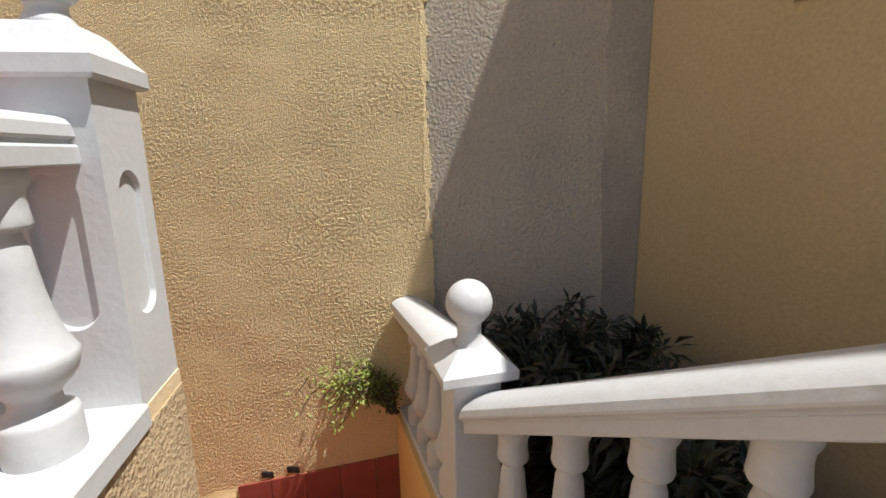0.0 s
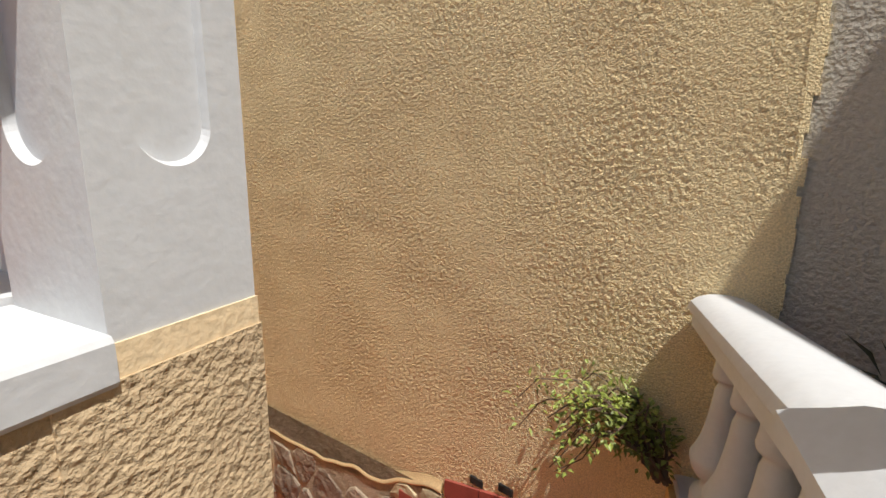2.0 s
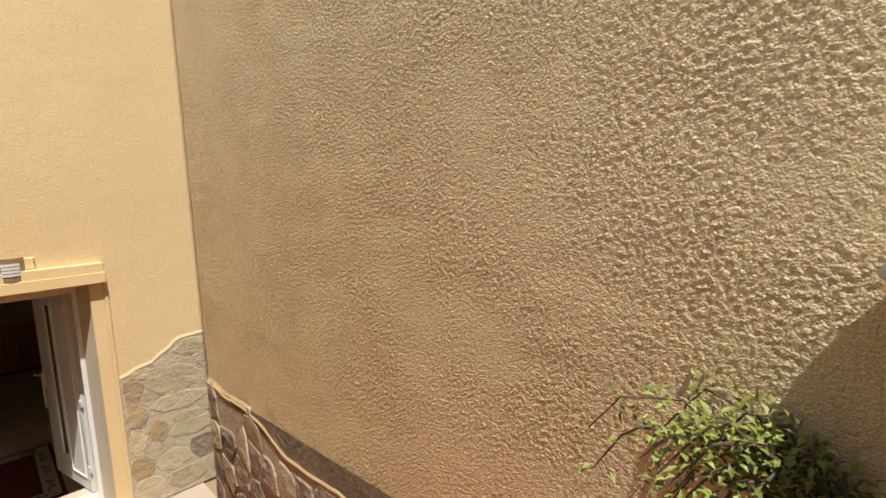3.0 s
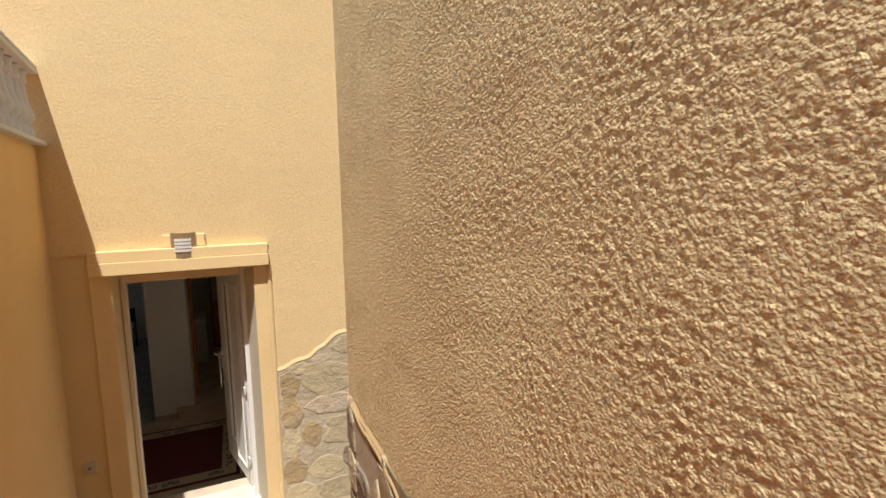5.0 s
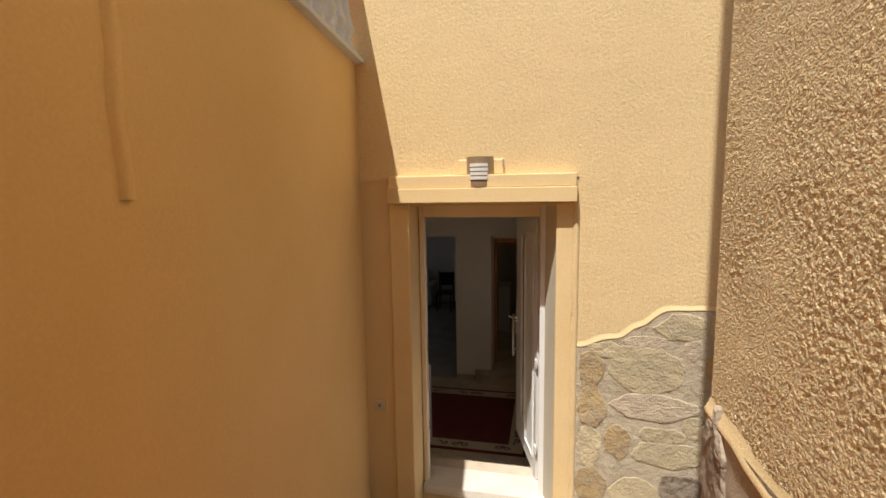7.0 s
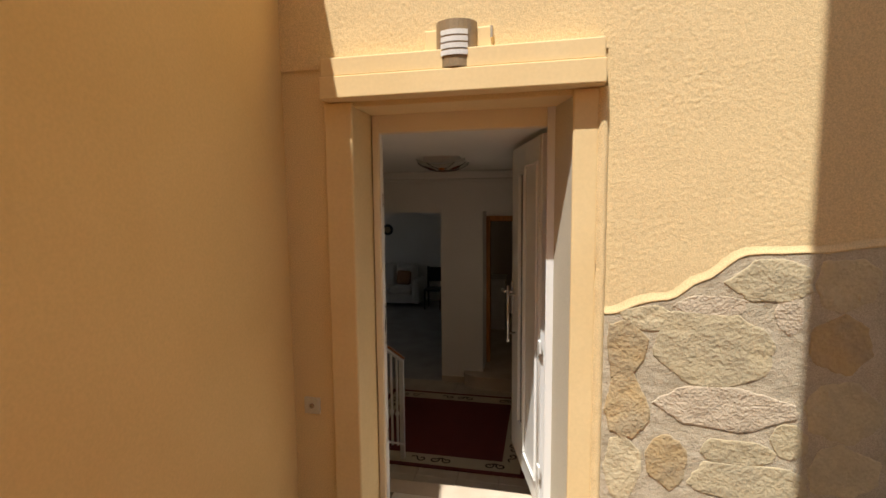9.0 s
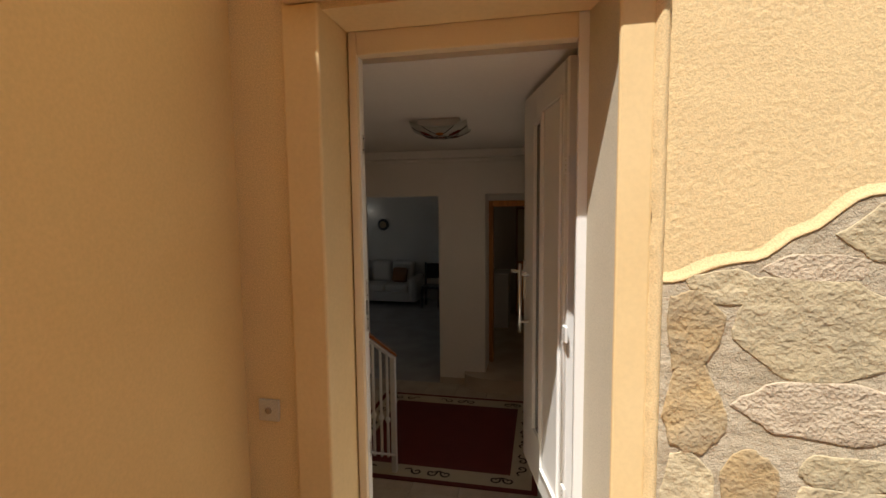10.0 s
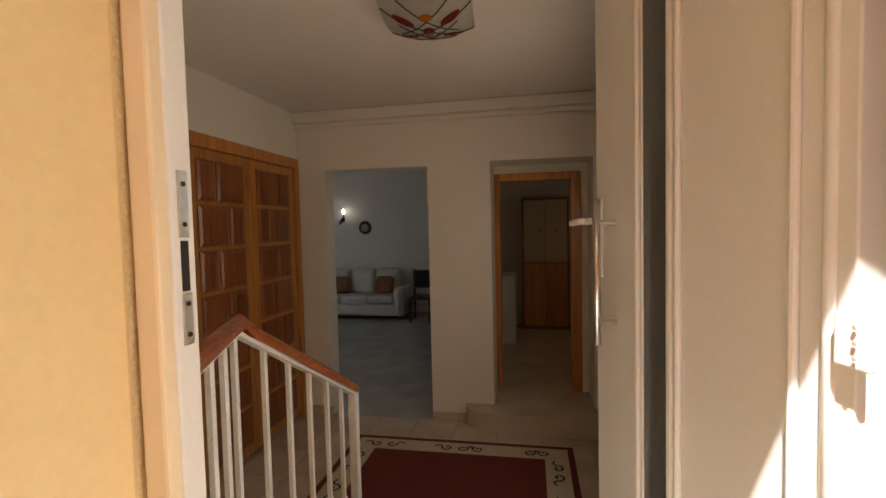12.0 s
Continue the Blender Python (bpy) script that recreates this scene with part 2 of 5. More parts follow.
def box(bm, x0, x1, y0, y1, z0, z1, bevel=0.0, m=None):
    r = bmesh.ops.create_cube(bm, size=1.0)
    vs = r["verts"]
    for v in vs:
        v.co = Vector((x0 + (v.co.x + 0.5) * (x1 - x0), y0 + (v.co.y + 0.5) * (y1 - y0), z0 + (v.co.z + 0.5) * (z1 - z0)))
    if bevel:
        es = list({e for v in vs for e in v.link_edges})
        g = bmesh.ops.bevel(bm, geom=es, offset=bevel, segments=2, affect="EDGES", profile=0.5)
        vs = list({v for f in g["faces"] for v in f.verts} | {v for v in vs if v.is_valid})
    if m is not None:
        bmesh.ops.transform(bm, matrix=m, verts=[v for v in vs if v.is_valid])
    return vs


def prism(bm, poly, z0, z1):
    """A vertical prism over a plan polygon; z0 and z1 are numbers or one number for each corner."""
    n = len(poly)
    a = z0 if isinstance(z0, (list, tuple)) else [z0] * n
    b = z1 if isinstance(z1, (list, tuple)) else [z1] * n
    lo = [bm.verts.new((p[0], p[1], a[i])) for i, p in enumerate(poly)]
    hi = [bm.verts.new((p[0], p[1], b[i])) for i, p in enumerate(poly)]
    bm.faces.new(lo[::-1]), bm.faces.new(hi)
    for i in range(n):
        j = (i + 1) % n
        bm.faces.new((lo[i], lo[j], hi[j], hi[i]))


def lathe(bm, profile, seg=24, m=None):
    """Turns (radius, height) pairs about z."""
    rings = []
    for r, z in profile:
        rings.append([bm.verts.new((r * math.cos(2 * math.pi * k / seg), r * math.sin(2 * math.pi * k / seg), z)) for k in range(seg)])
    for a, b in zip(rings, rings[1:]):
        for k in range(seg):
            bm.faces.new((a[k], a[(k + 1) % seg], b[(k + 1) % seg], b[k]))
    bm.faces.new(rings[0][::-1]), bm.faces.new(rings[-1])
    if m is not None:
        bmesh.ops.transform(bm, matrix=m, verts=[v for r in rings for v in r])


def tube(bm, pts, r, seg=8, r_end=None):
    """A round bar along a line of points."""
    pts = [Vector(p) for p in pts]
    rings = []
    for i, p in enumerate(pts):
        d = (pts[min(i + 1, len(pts) - 1)] - pts[max(i - 1, 0)]).normalized()
        a = d.orthogonal().normalized() if i == 0 else (a - d * a.dot(d)).normalized()
        b = d.cross(a)
        rr = r if r_end is None else r + (r_end - r) * i / (len(pts) - 1)
        rings.append([bm.verts.new(p + a * rr * math.cos(2 * math.pi * k / seg) + b * rr * math.sin(2 * math.pi * k / seg)) for k in range(seg)])
    for u, v in zip(rings, rings[1:]):
        for k in range(seg):
            bm.faces.new((u[k], u[(k + 1) % seg], v[(k + 1) % seg], v[k]))
    bm.faces.new(rings[0][::-1]), bm.faces.new(rings[-1])


def sweep(bm, section, path, up=Vector((0, 0, 1))):
    """Sweeps a cross-section (sideways, upwards) along a line of points, keeping it upright."""
    path = [Vector(p) for p in path]
    rings = []
    for i, p in enumerate(path):
        d = path[min(i + 1, len(path) - 1)] - path[max(i - 1, 0)]
        s = Vector((d.y, -d.x, 0)).normalized()
        rings.append([bm.verts.new(p + s * a + up * b) for a, b in section])
    n = len(section)
    for u, v in zip(rings, rings[1:]):
        for k in range(n):
            bm.faces.new((u[k], u[(k + 1) % n], v[(k + 1) % n], v[k]))
    bm.faces.new(rings[0][::-1]), bm.faces.new(rings[-1])


def clip(poly, p, n):
    """Keeps the side of a 2D polygon on which (q - p).n is negative."""
    out = []
    for i, a in enumerate(poly):
        b = poly[(i + 1) % len(poly)]
        da, db = (a - p).dot(n), (b - p).dot(n)
        if da <= 0:
            out.append(a)
        if da * db < 0:
            out.append(a + (b - a) * (da / (da - db)))
    return out


def inside(q, poly):
    hit = False
    for i, a in enumerate(poly):
        b = poly[(i + 1) % len(poly)]
        if (a.y > q.y) != (b.y > q.y) and q.x < (b.x - a.x) * (q.y - a.y) / (b.y - a.y) + a.x:
            hit = not hit
    return hit


def plaster_sheet(name, mat, label, place, u0, u1, v0, v1, step, grain, grain_len, swell, swell_len, seed, hole=None):
    """A sheet of thrown render with real relief: grains of grain_len and long flat trowel swells, in metres.
    place(u, v, d) gives the world point d in front of the wall; the rim is drawn back into the wall."""
    nu, nv = int((u1 - u0) / step) + 1, int((v1 - v0) / step) + 1
    rng = np.random.default_rng(seed)
    fu, fv = np.meshgrid(np.fft.fftfreq(nu, step), np.fft.rfftfreq(nv, step), indexing="ij")

    def field(shape):
        f = np.fft.irfft2(np.fft.rfft2(rng.standard_normal((nu, nv))) * shape, s=(nu, nv))
        return (f - f.mean()) / f.std()

    k = np.sqrt(fu ** 2 + fv ** 2) * grain_len
    g = field(np.exp(-(k / 1.05) ** 4) * (0.15 + k))
    g = 0.75 * (g + 0.22 * (g * g - 1)) + 0.55 * field(np.exp(-((k - 0.36) / 0.18) ** 2))
    patch = 1.0 + 0.22 * field(np.exp(-(np.sqrt(fu ** 2 + fv ** 2) * 0.35) ** 2))
    w = field(np.exp(-(np.sqrt((fu * 2.2) ** 2 + fv ** 2) * swell_len) ** 2))
    d = grain * g * np.clip(patch, 0.4, 1.6) + swell * w
    d[:, 0] = d[:, -1] = 0.0
    d[0, :] = d[-1, :] = -0.014
    u, v = np.meshgrid(np.linspace(u0, u1, nu), np.linspace(v0, v1, nv), indexing="ij")
    o = np.array(place(0, 0, 0), float)
    au, av, ad = (np.array(place(*a), float) - o for a in ((1, 0, 0), (0, 1, 0), (0, 0, 1)))
    co = o + u[..., None] * au + v[..., None] * av + d[..., None] * ad
    idx = np.arange(nu * nv).reshape(nu, nv)
    quads = np.stack((idx[:-1, :-1], idx[1:, :-1], idx[1:, 1:], idx[:-1, 1:]), -1).reshape(-1, 4)
    if hole:
        mid_u, mid_v = u[:-1, :-1].ravel() + step / 2, v[:-1, :-1].ravel() + step / 2
        quads = quads[~((mid_u < hole[0]) & (mid_v < hole[1]))]
    if np.dot(np.cross(au, av), ad) < 0:
        quads = quads[:, ::-1]
    me = bpy.data.meshes.new(name)
    me.vertices.add(nu * nv)
    me.vertices.foreach_set("co", co.ravel())
    me.loops.add(quads.size)
    me.loops.foreach_set("vertex_index", quads.ravel().astype(np.int32))
    me.polygons.add(len(quads))
    me.polygons.foreach_set("loop_start", np.arange(0, quads.size, 4, dtype=np.int32))
    me.polygons.foreach_set("use_smooth", np.ones(len(quads), dtype=bool))
    me.update(calc_edges=True)
    me.materials.append(mat)
    return tagged(new(name, me), label, "", "", "structure")


# ---- plan ----
A = Vector((0.213, -5.147, 0))      # corner of the terrace wall below the pillar
B = Vector((-0.493, 0.0, 0))        # where the terrace wall meets the house
R0 = Vector((1.199, -5.625, 0))     # far end of the neighbour's wall, at the grey recess
R1 = Vector((1.353, -1.822, 0))     # its corner before the house
TOP = 3.13                          # terrace level
ALONG = (B - A).normalized()        # along the terrace wall, towards the house
ACROSS = Vector((ALONG.y, -ALONG.x, 0))   # out of the terrace wall, to the stair
BACK = Vector((-0.976, -0.22, 0)).normalized()   # along the upper balustrade, away from the pillar
TOPB = 3.195                        # top of the terrace wall where it meets the house
SILL = -0.13                        # front door sill
INN = Vector((BACK.y, -BACK.x, 0))  # from the upper balustrade on to the terrace
LAND = 1.93                         # landing
RISE, TREAD, NSTEP = 0.168, 0.29, 13
STEP0 = -4.647
FLOOR = -0.694                      # hall floor
CEIL = 2.11


def xy(v):
    return (v.x, v.y)


# ---- ground, stairs ----
bm = bmesh.new()
box(bm, -60, 60, -60, 60, -1.2, -0.9)
structure("ground", bm, M_EARTH, "dry brown earth round the house")

stair = tagged(new("stairs"), "tiled stair of terracotta treads down to the front door", "stairs", "", "structure")
bm = bmesh.new()
prism(bm, [(0.1, STEP0), (1.42, STEP0), (1.42, -5.75), (-0.15, -5.95), (-0.15, -5.1)], -0.9, LAND - 0.022)
for i in range(1, NSTEP + 1):
    y0 = STEP0 + (i - 1) * TREAD
    y1 = y0 + TREAD if i < NSTEP else -0.003
    box(bm, -0.5, 1.75, y0, y1, -0.9, LAND - i * RISE - 0.022)
for i in range(1, 9):
    x1 = -0.15 - (i - 1) * 0.3
    box(bm, x1 - 0.3, x1, -6.9, -5.1, -0.9, LAND + i * RISE)
part("stair_core", bm, M_GROUT, stair)

# ---- terrace wall and upper side wall ----
thick = 0.22
bm = bmesh.new()
a, b = A, B
prism(bm, [xy(a), xy(b), xy(b - ACROSS * thick), xy(a - ACROSS * thick)], -0.9, [TOP - 0.012, TOPB, TOPB, TOP - 0.012])
structure("wall_terrace", bm, M_TERRACE, "shaded ochre rendered terrace wall beside the stair")
bm = bmesh.new()
prism(bm, [xy(A + BACK * 0.22), xy(A + BACK * 4), xy(A + BACK * 4 + INN * 0.2), xy(A + BACK * 0.22 + INN * 0.2)], -0.9, TOP - 0.04)
prism(bm, [xy(A + ACROSS * 0.004 - INN * 0.004), xy(A + BACK * 0.22 - INN * 0.004), xy(A + BACK * 0.22 + INN * 0.1), xy(A + ACROSS * 0.004 + ALONG * 0.1)], -0.9, TOP - 0.035)
structure("wall_upper_stair", bm, M_CORNER, "coarse sandy render under the white balustrade")
bm = bmesh.new()
prism(bm, [xy(A + ACROSS * 0.002 - INN * 0.002), xy(A + BACK * 0.17 - INN * 0.002), xy(A + BACK * 0.17 + INN * 0.17), xy(A + ACROSS * 0.002 + INN * 0.17)], TOP - 0.035, TOP)
structure("trim_pillar_foot", bm, M_CREAM, "thin cream bed under the pillar")
bm = bmesh.new()
prism(bm, [xy(A + BACK * 0.2 + INN * 0.2), xy(A + BACK * 4 + INN * 0.2), (-4.4, 0), xy(B - ACROSS * 0.21), xy(A - ACROSS * 0.21 + INN * 0.2)], TOP - 0.85, TOP - 0.60)
structure("terrace_floor", bm, M_TILE, "terracotta terrace floor behind the balustrade")

# ---- neighbour's wall, grey recess and the building behind ----
bm = bmesh.new()
back = Vector((0.014, 0, 0))
prism(bm, [xy(R0), (3.2, -5.625), (3.2, -1.822), xy(R1)], -0.9, 1.50)
prism(bm, [xy(R0 + back), (3.2, -5.625), (3.2, -1.822), xy(R1 + back)], 1.50, 4.3)
prism(bm, [xy(R0), (3.2, -5.625), (3.2, -1.822), xy(R1)], 4.3, 9.4)
structure("wall_neighbour", bm, M_ROUGH, "yellow masonry wall of the neighbouring house")
RDIR = (R1 - R0).normalized()
RNRM = Vector((-RDIR.y, RDIR.x, 0))
RLEN = (R1 - R0).length


def on_neigh(s, z, d):
    """s runs along the neighbour's wall from its far end to its corner."""
    return R0 + RDIR * s + RNRM * (0.001 + d) + Vector((0, 0, z))


plaster_sheet("wall_neighbour_stucco", M_ROUGH, "sunlit rough yellow stucco with coarse grains along the stair", on_neigh, 0.002, RLEN, 1.50, 4.3, 0.0035, 0.00050, 0.0084, 0.00030, 0.14, 21)
bm = bmesh.new()
g0, g1 = R0 + Vector((0.016, 0.0, 0)), Vector((1.192, -6.476, 0))
prism(bm, [xy(g0), xy(g1), (3.2, -6.476), (3.2, -5.626)], -0.9, 8.2)
structure("wall_recess", bm, M_GREY, "grey unpainted render with darker blotches")
bm = bmesh.new()
prism(bm, [(1.19, -6.476), (-1.63, -7.50), (-1.2, -10.5), (3.2, -10.5), (3.2, -6.477)], -0.9, 5.51)
structure("wall_building", bm, M_NEIGH, "pale yellow rendered house wall in shade")

# Darker grey strip with a wavering edge, full height in the recess corner.
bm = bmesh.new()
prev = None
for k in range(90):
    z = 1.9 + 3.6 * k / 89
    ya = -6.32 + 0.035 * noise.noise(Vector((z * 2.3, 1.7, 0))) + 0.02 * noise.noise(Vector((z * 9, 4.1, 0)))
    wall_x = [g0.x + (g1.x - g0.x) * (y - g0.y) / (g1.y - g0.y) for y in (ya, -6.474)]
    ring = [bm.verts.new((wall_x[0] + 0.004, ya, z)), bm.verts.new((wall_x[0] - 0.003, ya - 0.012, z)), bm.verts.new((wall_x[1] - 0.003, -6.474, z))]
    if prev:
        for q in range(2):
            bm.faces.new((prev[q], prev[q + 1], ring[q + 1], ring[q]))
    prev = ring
structure("trim_damp_strip", bm, M_GREY_DARK, "darker uneven strip of grey render in the corner", True)

# chipped seam between the yellow and the grey render
bm = bmesh.new()
random.seed(3)
path, z = [], 1.9
while z < 5.5:
    path.append((z, random.uniform(0.0, 0.012)))
    z += random.uniform(0.02, 0.06)
for (za, wa), (zb, wb) in zip(path, path[1:]):
    prism(bm, [(R0.x - 0.0015, R0.y + wa + 0.004), (R0.x + 0.05, R0.y + 0.03), (R0.x + 0.05, R0.y - wa * 1.5), (R0.x + 0.002, R0.y - wa * 1.6)], za, zb)
structure("trim_seam", bm, M_ROUGH, "chipped vertical edge of the yellow render")

# ---- house front with the door opening ----
DX0, DX1, DTOP = -0.115, 0.945, 2.18
bm = bmesh.new()
box(bm, -8, DX0, 0.0, 0.30, -0.9, 9.0)
box(bm, -8, -0.26, 0.30, 0.46, -0.9, 9.0)
box(bm, DX1, 6, 0.0, 0.46, -0.9, 9.0)
box(bm, DX0, DX1, 0.0, 0.30, DTOP, 9.0)
box(bm, -0.26, DX1, 0.30, 0.46, DTOP, 9.0)
box(bm, DX0, DX1, 0.0, 0.20, -0.9, -0.276)
box(bm, DX0, DX1, 0.20, 0.46, -0.9, SILL - 0.08)
structure("wall_front", bm, M_STUCCO, "sunlit yellow stucco front of the house")
plaster_sheet("wall_front_stucco", M_STUCCO, "sunlit pale yellow stucco above and beside the front door", lambda u, v, d: Vector((u, -0.009 - d, v)), -0.62, 2.4, 1.0, 4.7, 0.0056, 0.00038, 0.0125, 0.0003, 0.16, 5, (1.075, 2.36))
bm = bmesh.new()
prism(bm, [(DX1 - 0.0005, 0.001), (DX1 - 0.0005, 0.2385), (0.864, 0.2385)], SILL - 0.15, 2.173)
structure("trim_reveal_2", bm, M_REVEAL, "pale grey plaster on the splayed door reveal")

bm = bmesh.new()
box(bm, -0.262, DX0 + 0.004, -0.022, 0.237, -0.26, 2.195, 0.010)
structure("trim_jamb_1", bm, M_TRIM, "smooth cream band beside the door")
bm = bmesh.new()
box(bm, DX1 - 0.012, 1.045, -0.022, 0.0, -0.26, 2.195, 0.010)
structure("trim_jamb_2", bm, M_TRIM, "smooth cream band beside the door, half in sun")
bm = bmesh.new()
prev = None
for k in range(141):
    z = -0.26 + 2.455 * k / 140
    w = 0.006 * noise.noise(Vector((z * 9, 2.2, 0))) + 0.004 * noise.noise(Vector((z * 31, 7.2, 0)))
    ring = [bm.verts.new((x, y, z)) for x, y in ((1.040 + w, -0.019), (1.050 + w, -0.028), (1.064 + w, -0.036), (1.078 + w * 0.5, -0.034), (1.090, -0.004))]
    if prev:
        for q in range(4):
            bm.faces.new((prev[q], prev[q + 1], ring[q + 1], ring[q]))
    prev = ring
structure("trim_stucco_edge", bm, M_STUCCO, "ragged sandy edge of stucco beside the door band", True)
bm = bmesh.new()
box(bm, DX0 + 0.006, DX1 - 0.006, 0.001, 0.236, 2.174, 2.179)
structure("trim_reveal_3", bm, M_TRIM, "smooth cream soffit over the door")
lintel = tagged(new("trim_lintel"), "projecting smooth cream lintel over the door", "", "", "structure")
bm = bmesh.new()
box(bm, -0.243, 1.064, -0.10, -0.002, 2.197, 2.30, 0.005)
part("lower_band", bm, M_TRIM, lintel)
bm = bmesh.new()
box(bm, -0.239, 1.060, -0.088, -0.002, 2.30, 2.388, 0.006)
part("upper_band", bm, M_TRIM, lintel)
bm = bmesh.new()
box(bm, DX0 + 0.01, DX1 - 0.012, 0.19, 0.475, SILL - 0.075, SILL, 0.008)
structure("door_sill", bm, M_SILL, "worn pale marble door sill")

# ---- stone cladding ----


def cladding(name, label, outline, sites, place, mats, gap=0.009, proud=0.017):
    """Random rubble: cells round the sites, clipped to the outline, each a stone of its own on a bed of mortar."""
    root = tagged(new(name), label, "", "", "structure")
    outline = [Vector(p) for p in outline]
    bm = bmesh.new()
    n = len(outline)
    lo = [bm.verts.new(place(p.x, p.y, -0.01)) for p in outline]
    hi = [bm.verts.new(place(p.x, p.y, 0.011)) for p in outline]
    bm.faces.new(hi)
    for i in range(n):
        bm.faces.new((lo[i], lo[(i + 1) % n], hi[(i + 1) % n], hi[i]))
    bmesh.ops.triangulate(bm, faces=[f for f in bm.faces if len(f.verts) > 4])
    part("mortar", bm, M_MORTAR, root)
    xs, ys = [p.x for p in outline], [p.y for p in outline]
    stones = []
    for i, s in enumerate(sites):
        cell = [Vector(p) for p in ((min(xs), min(ys)), (max(xs), min(ys)), (max(xs), max(ys)), (min(xs), max(ys)))]
        for j, o in enumerate(sites):
            if i != j:
                d = (o - s)
                cell = clip(cell, (s + o) / 2 - d.normalized() * gap, d)
                if len(cell) < 3:
                    break
        if len(cell) < 3:
            continue
        c = sum(cell, Vector((0, 0))) / len(cell)
        ring = []
        for k, p in enumerate(cell):
            q = cell[(k + 1) % len(cell)]
            e = (q - p).length
            steps = max(1, int(e / 0.06))
            for u in range(steps):
                w = p + (q - p) * (u / steps)
                w = c + (w - c) * (1 + noise.noise(Vector((w.x * 14, w.y * 14, i))) * 0.22 - (0.07 if u == 0 else 0))
                tries = 0
                while not inside(w, outline) and tries < 12:
                    w = w + (c - w) * 0.12
                    tries += 1
                ring.append(w)
        if not inside(c, outline) or (place is on_neigh and c.x > RLEN - 0.09):
            continue
        h = proud * random.uniform(0.7, 1.25)
        bm = bmesh.new()
        base = [bm.verts.new(place(p.x, p.y, 0.0)) for p in ring]
        mid = [bm.verts.new(place(c.x + (p.x - c.x) * 0.985, c.y + (p.y - c.y) * 0.985, h * 0.72)) for p in ring]
        lip = [bm.verts.new(place(c.x + (p.x - c.x) * 0.92, c.y + (p.y - c.y) * 0.92, h * (0.95 + 0.2 * noise.noise(Vector((p.x * 9, p.y * 9, i + 7)))))) for p in ring]
        inn = [bm.verts.new(place(c.x + (p.x - c.x) * 0.45, c.y + (p.y - c.y) * 0.45, h * (1.05 + 0.45 * noise.noise(Vector((p.x * 7, p.y * 7, i + 3)))))) for p in ring]
        top = bm.verts.new(place(c.x, c.y, h * 1.05))
        m = len(ring)
        for k in range(m):
            q = (k + 1) % m
            bm.faces.new((base[k], base[q], mid[q], mid[k]))
            bm.faces.new((mid[k], mid[q], lip[q], lip[k]))
            bm.faces.new((lip[k], lip[q], inn[q], inn[k]))
            bm.faces.new((inn[k], inn[q], top))
        stones.append((bm, mats(i, c)))
    return root, stones


def wave(pts, bumps=0.012, step=0.03):
    """A soft uneven line through the given points."""
    out = []
    for (xa, ya), (xb, yb) in zip(pts, pts[1:]):
        n = max(1, int(abs(xb - xa) / step))
        for k in range(n):
            u = k / n
            w = u * u * (3 - 2 * u)
            x = xa + (xb - xa) * u
            out.append((x, ya + (yb - ya) * w + bumps * noise.noise(Vector((x * 8, 3.3, 0)))))
    out.append(pts[-1])
    return out


def edge_roll(name, line, place, r, label):
    """The rounded lip of render above the stones."""
    bm = bmesh.new()
    rings = []
    for i, (x, z) in enumerate(line):
        p, q = line[max(i - 1, 0)], line[min(i + 1, len(line) - 1)]
        d = Vector((q[0] - p[0], q[1] - p[1])).normalized()
        nrm = Vector((-d.y, d.x))
        ring = []
        swell = 1 + 0.25 * noise.noise(Vector((x * 5, z * 5, 4.4)))
        for up, out in ((0.0, 0.0), (0.05, 0.65), (0.3, 1.0), (0.75, 1.05), (1.5, 0.75), (2.6, 0.35), (3.9, 0.05)):
            s = Vector((x, z)) + nrm * r * up * swell
            ring.append(bm.verts.new(place(s.x, s.y, 0.001 + r * 1.2 * out)))
        rings.append(ring)
    for u, v in zip(rings, rings[1:]):
        for k in range(6):
            bm.faces.new((u[k], u[k + 1], v[k + 1], v[k]))
    return structure(name, bm, M_STUCCO, label, smooth=True)


def on_front(x, z, d):
    return (x, -0.009 - d, z)


random.seed(11)
line_f = wave([(1.085, 1.185), (1.355, 1.265), (1.494, 1.345), (1.66, 1.461), (1.867, 1.470), (2.19, 1.512), (2.7, 1.48)])
out_f = [(1.085, -0.26)] + [(2.7, -0.26)] + line_f[::-1]
front_clad = tagged(new("stone_cladding_front"), "sand-coloured rubble stone facing with wide sandy joints beside the door", "", "", "structure")
bm = bmesh.new()
lo = [bm.verts.new(on_front(x, z, -0.012)) for x, z in out_f]
hi = [bm.verts.new(on_front(x, z, 0.010)) for x, z in out_f]
bm.faces.new(hi)
for i in range(len(out_f)):
    j = (i + 1) % len(out_f)
    bm.faces.new((lo[i], lo[j], hi[j], hi[i]))
bmesh.ops.triangulate(bm, faces=[f for f in bm.faces if len(f.verts) > 4])
part("mortar", bm, M_MORTAR, front_clad)


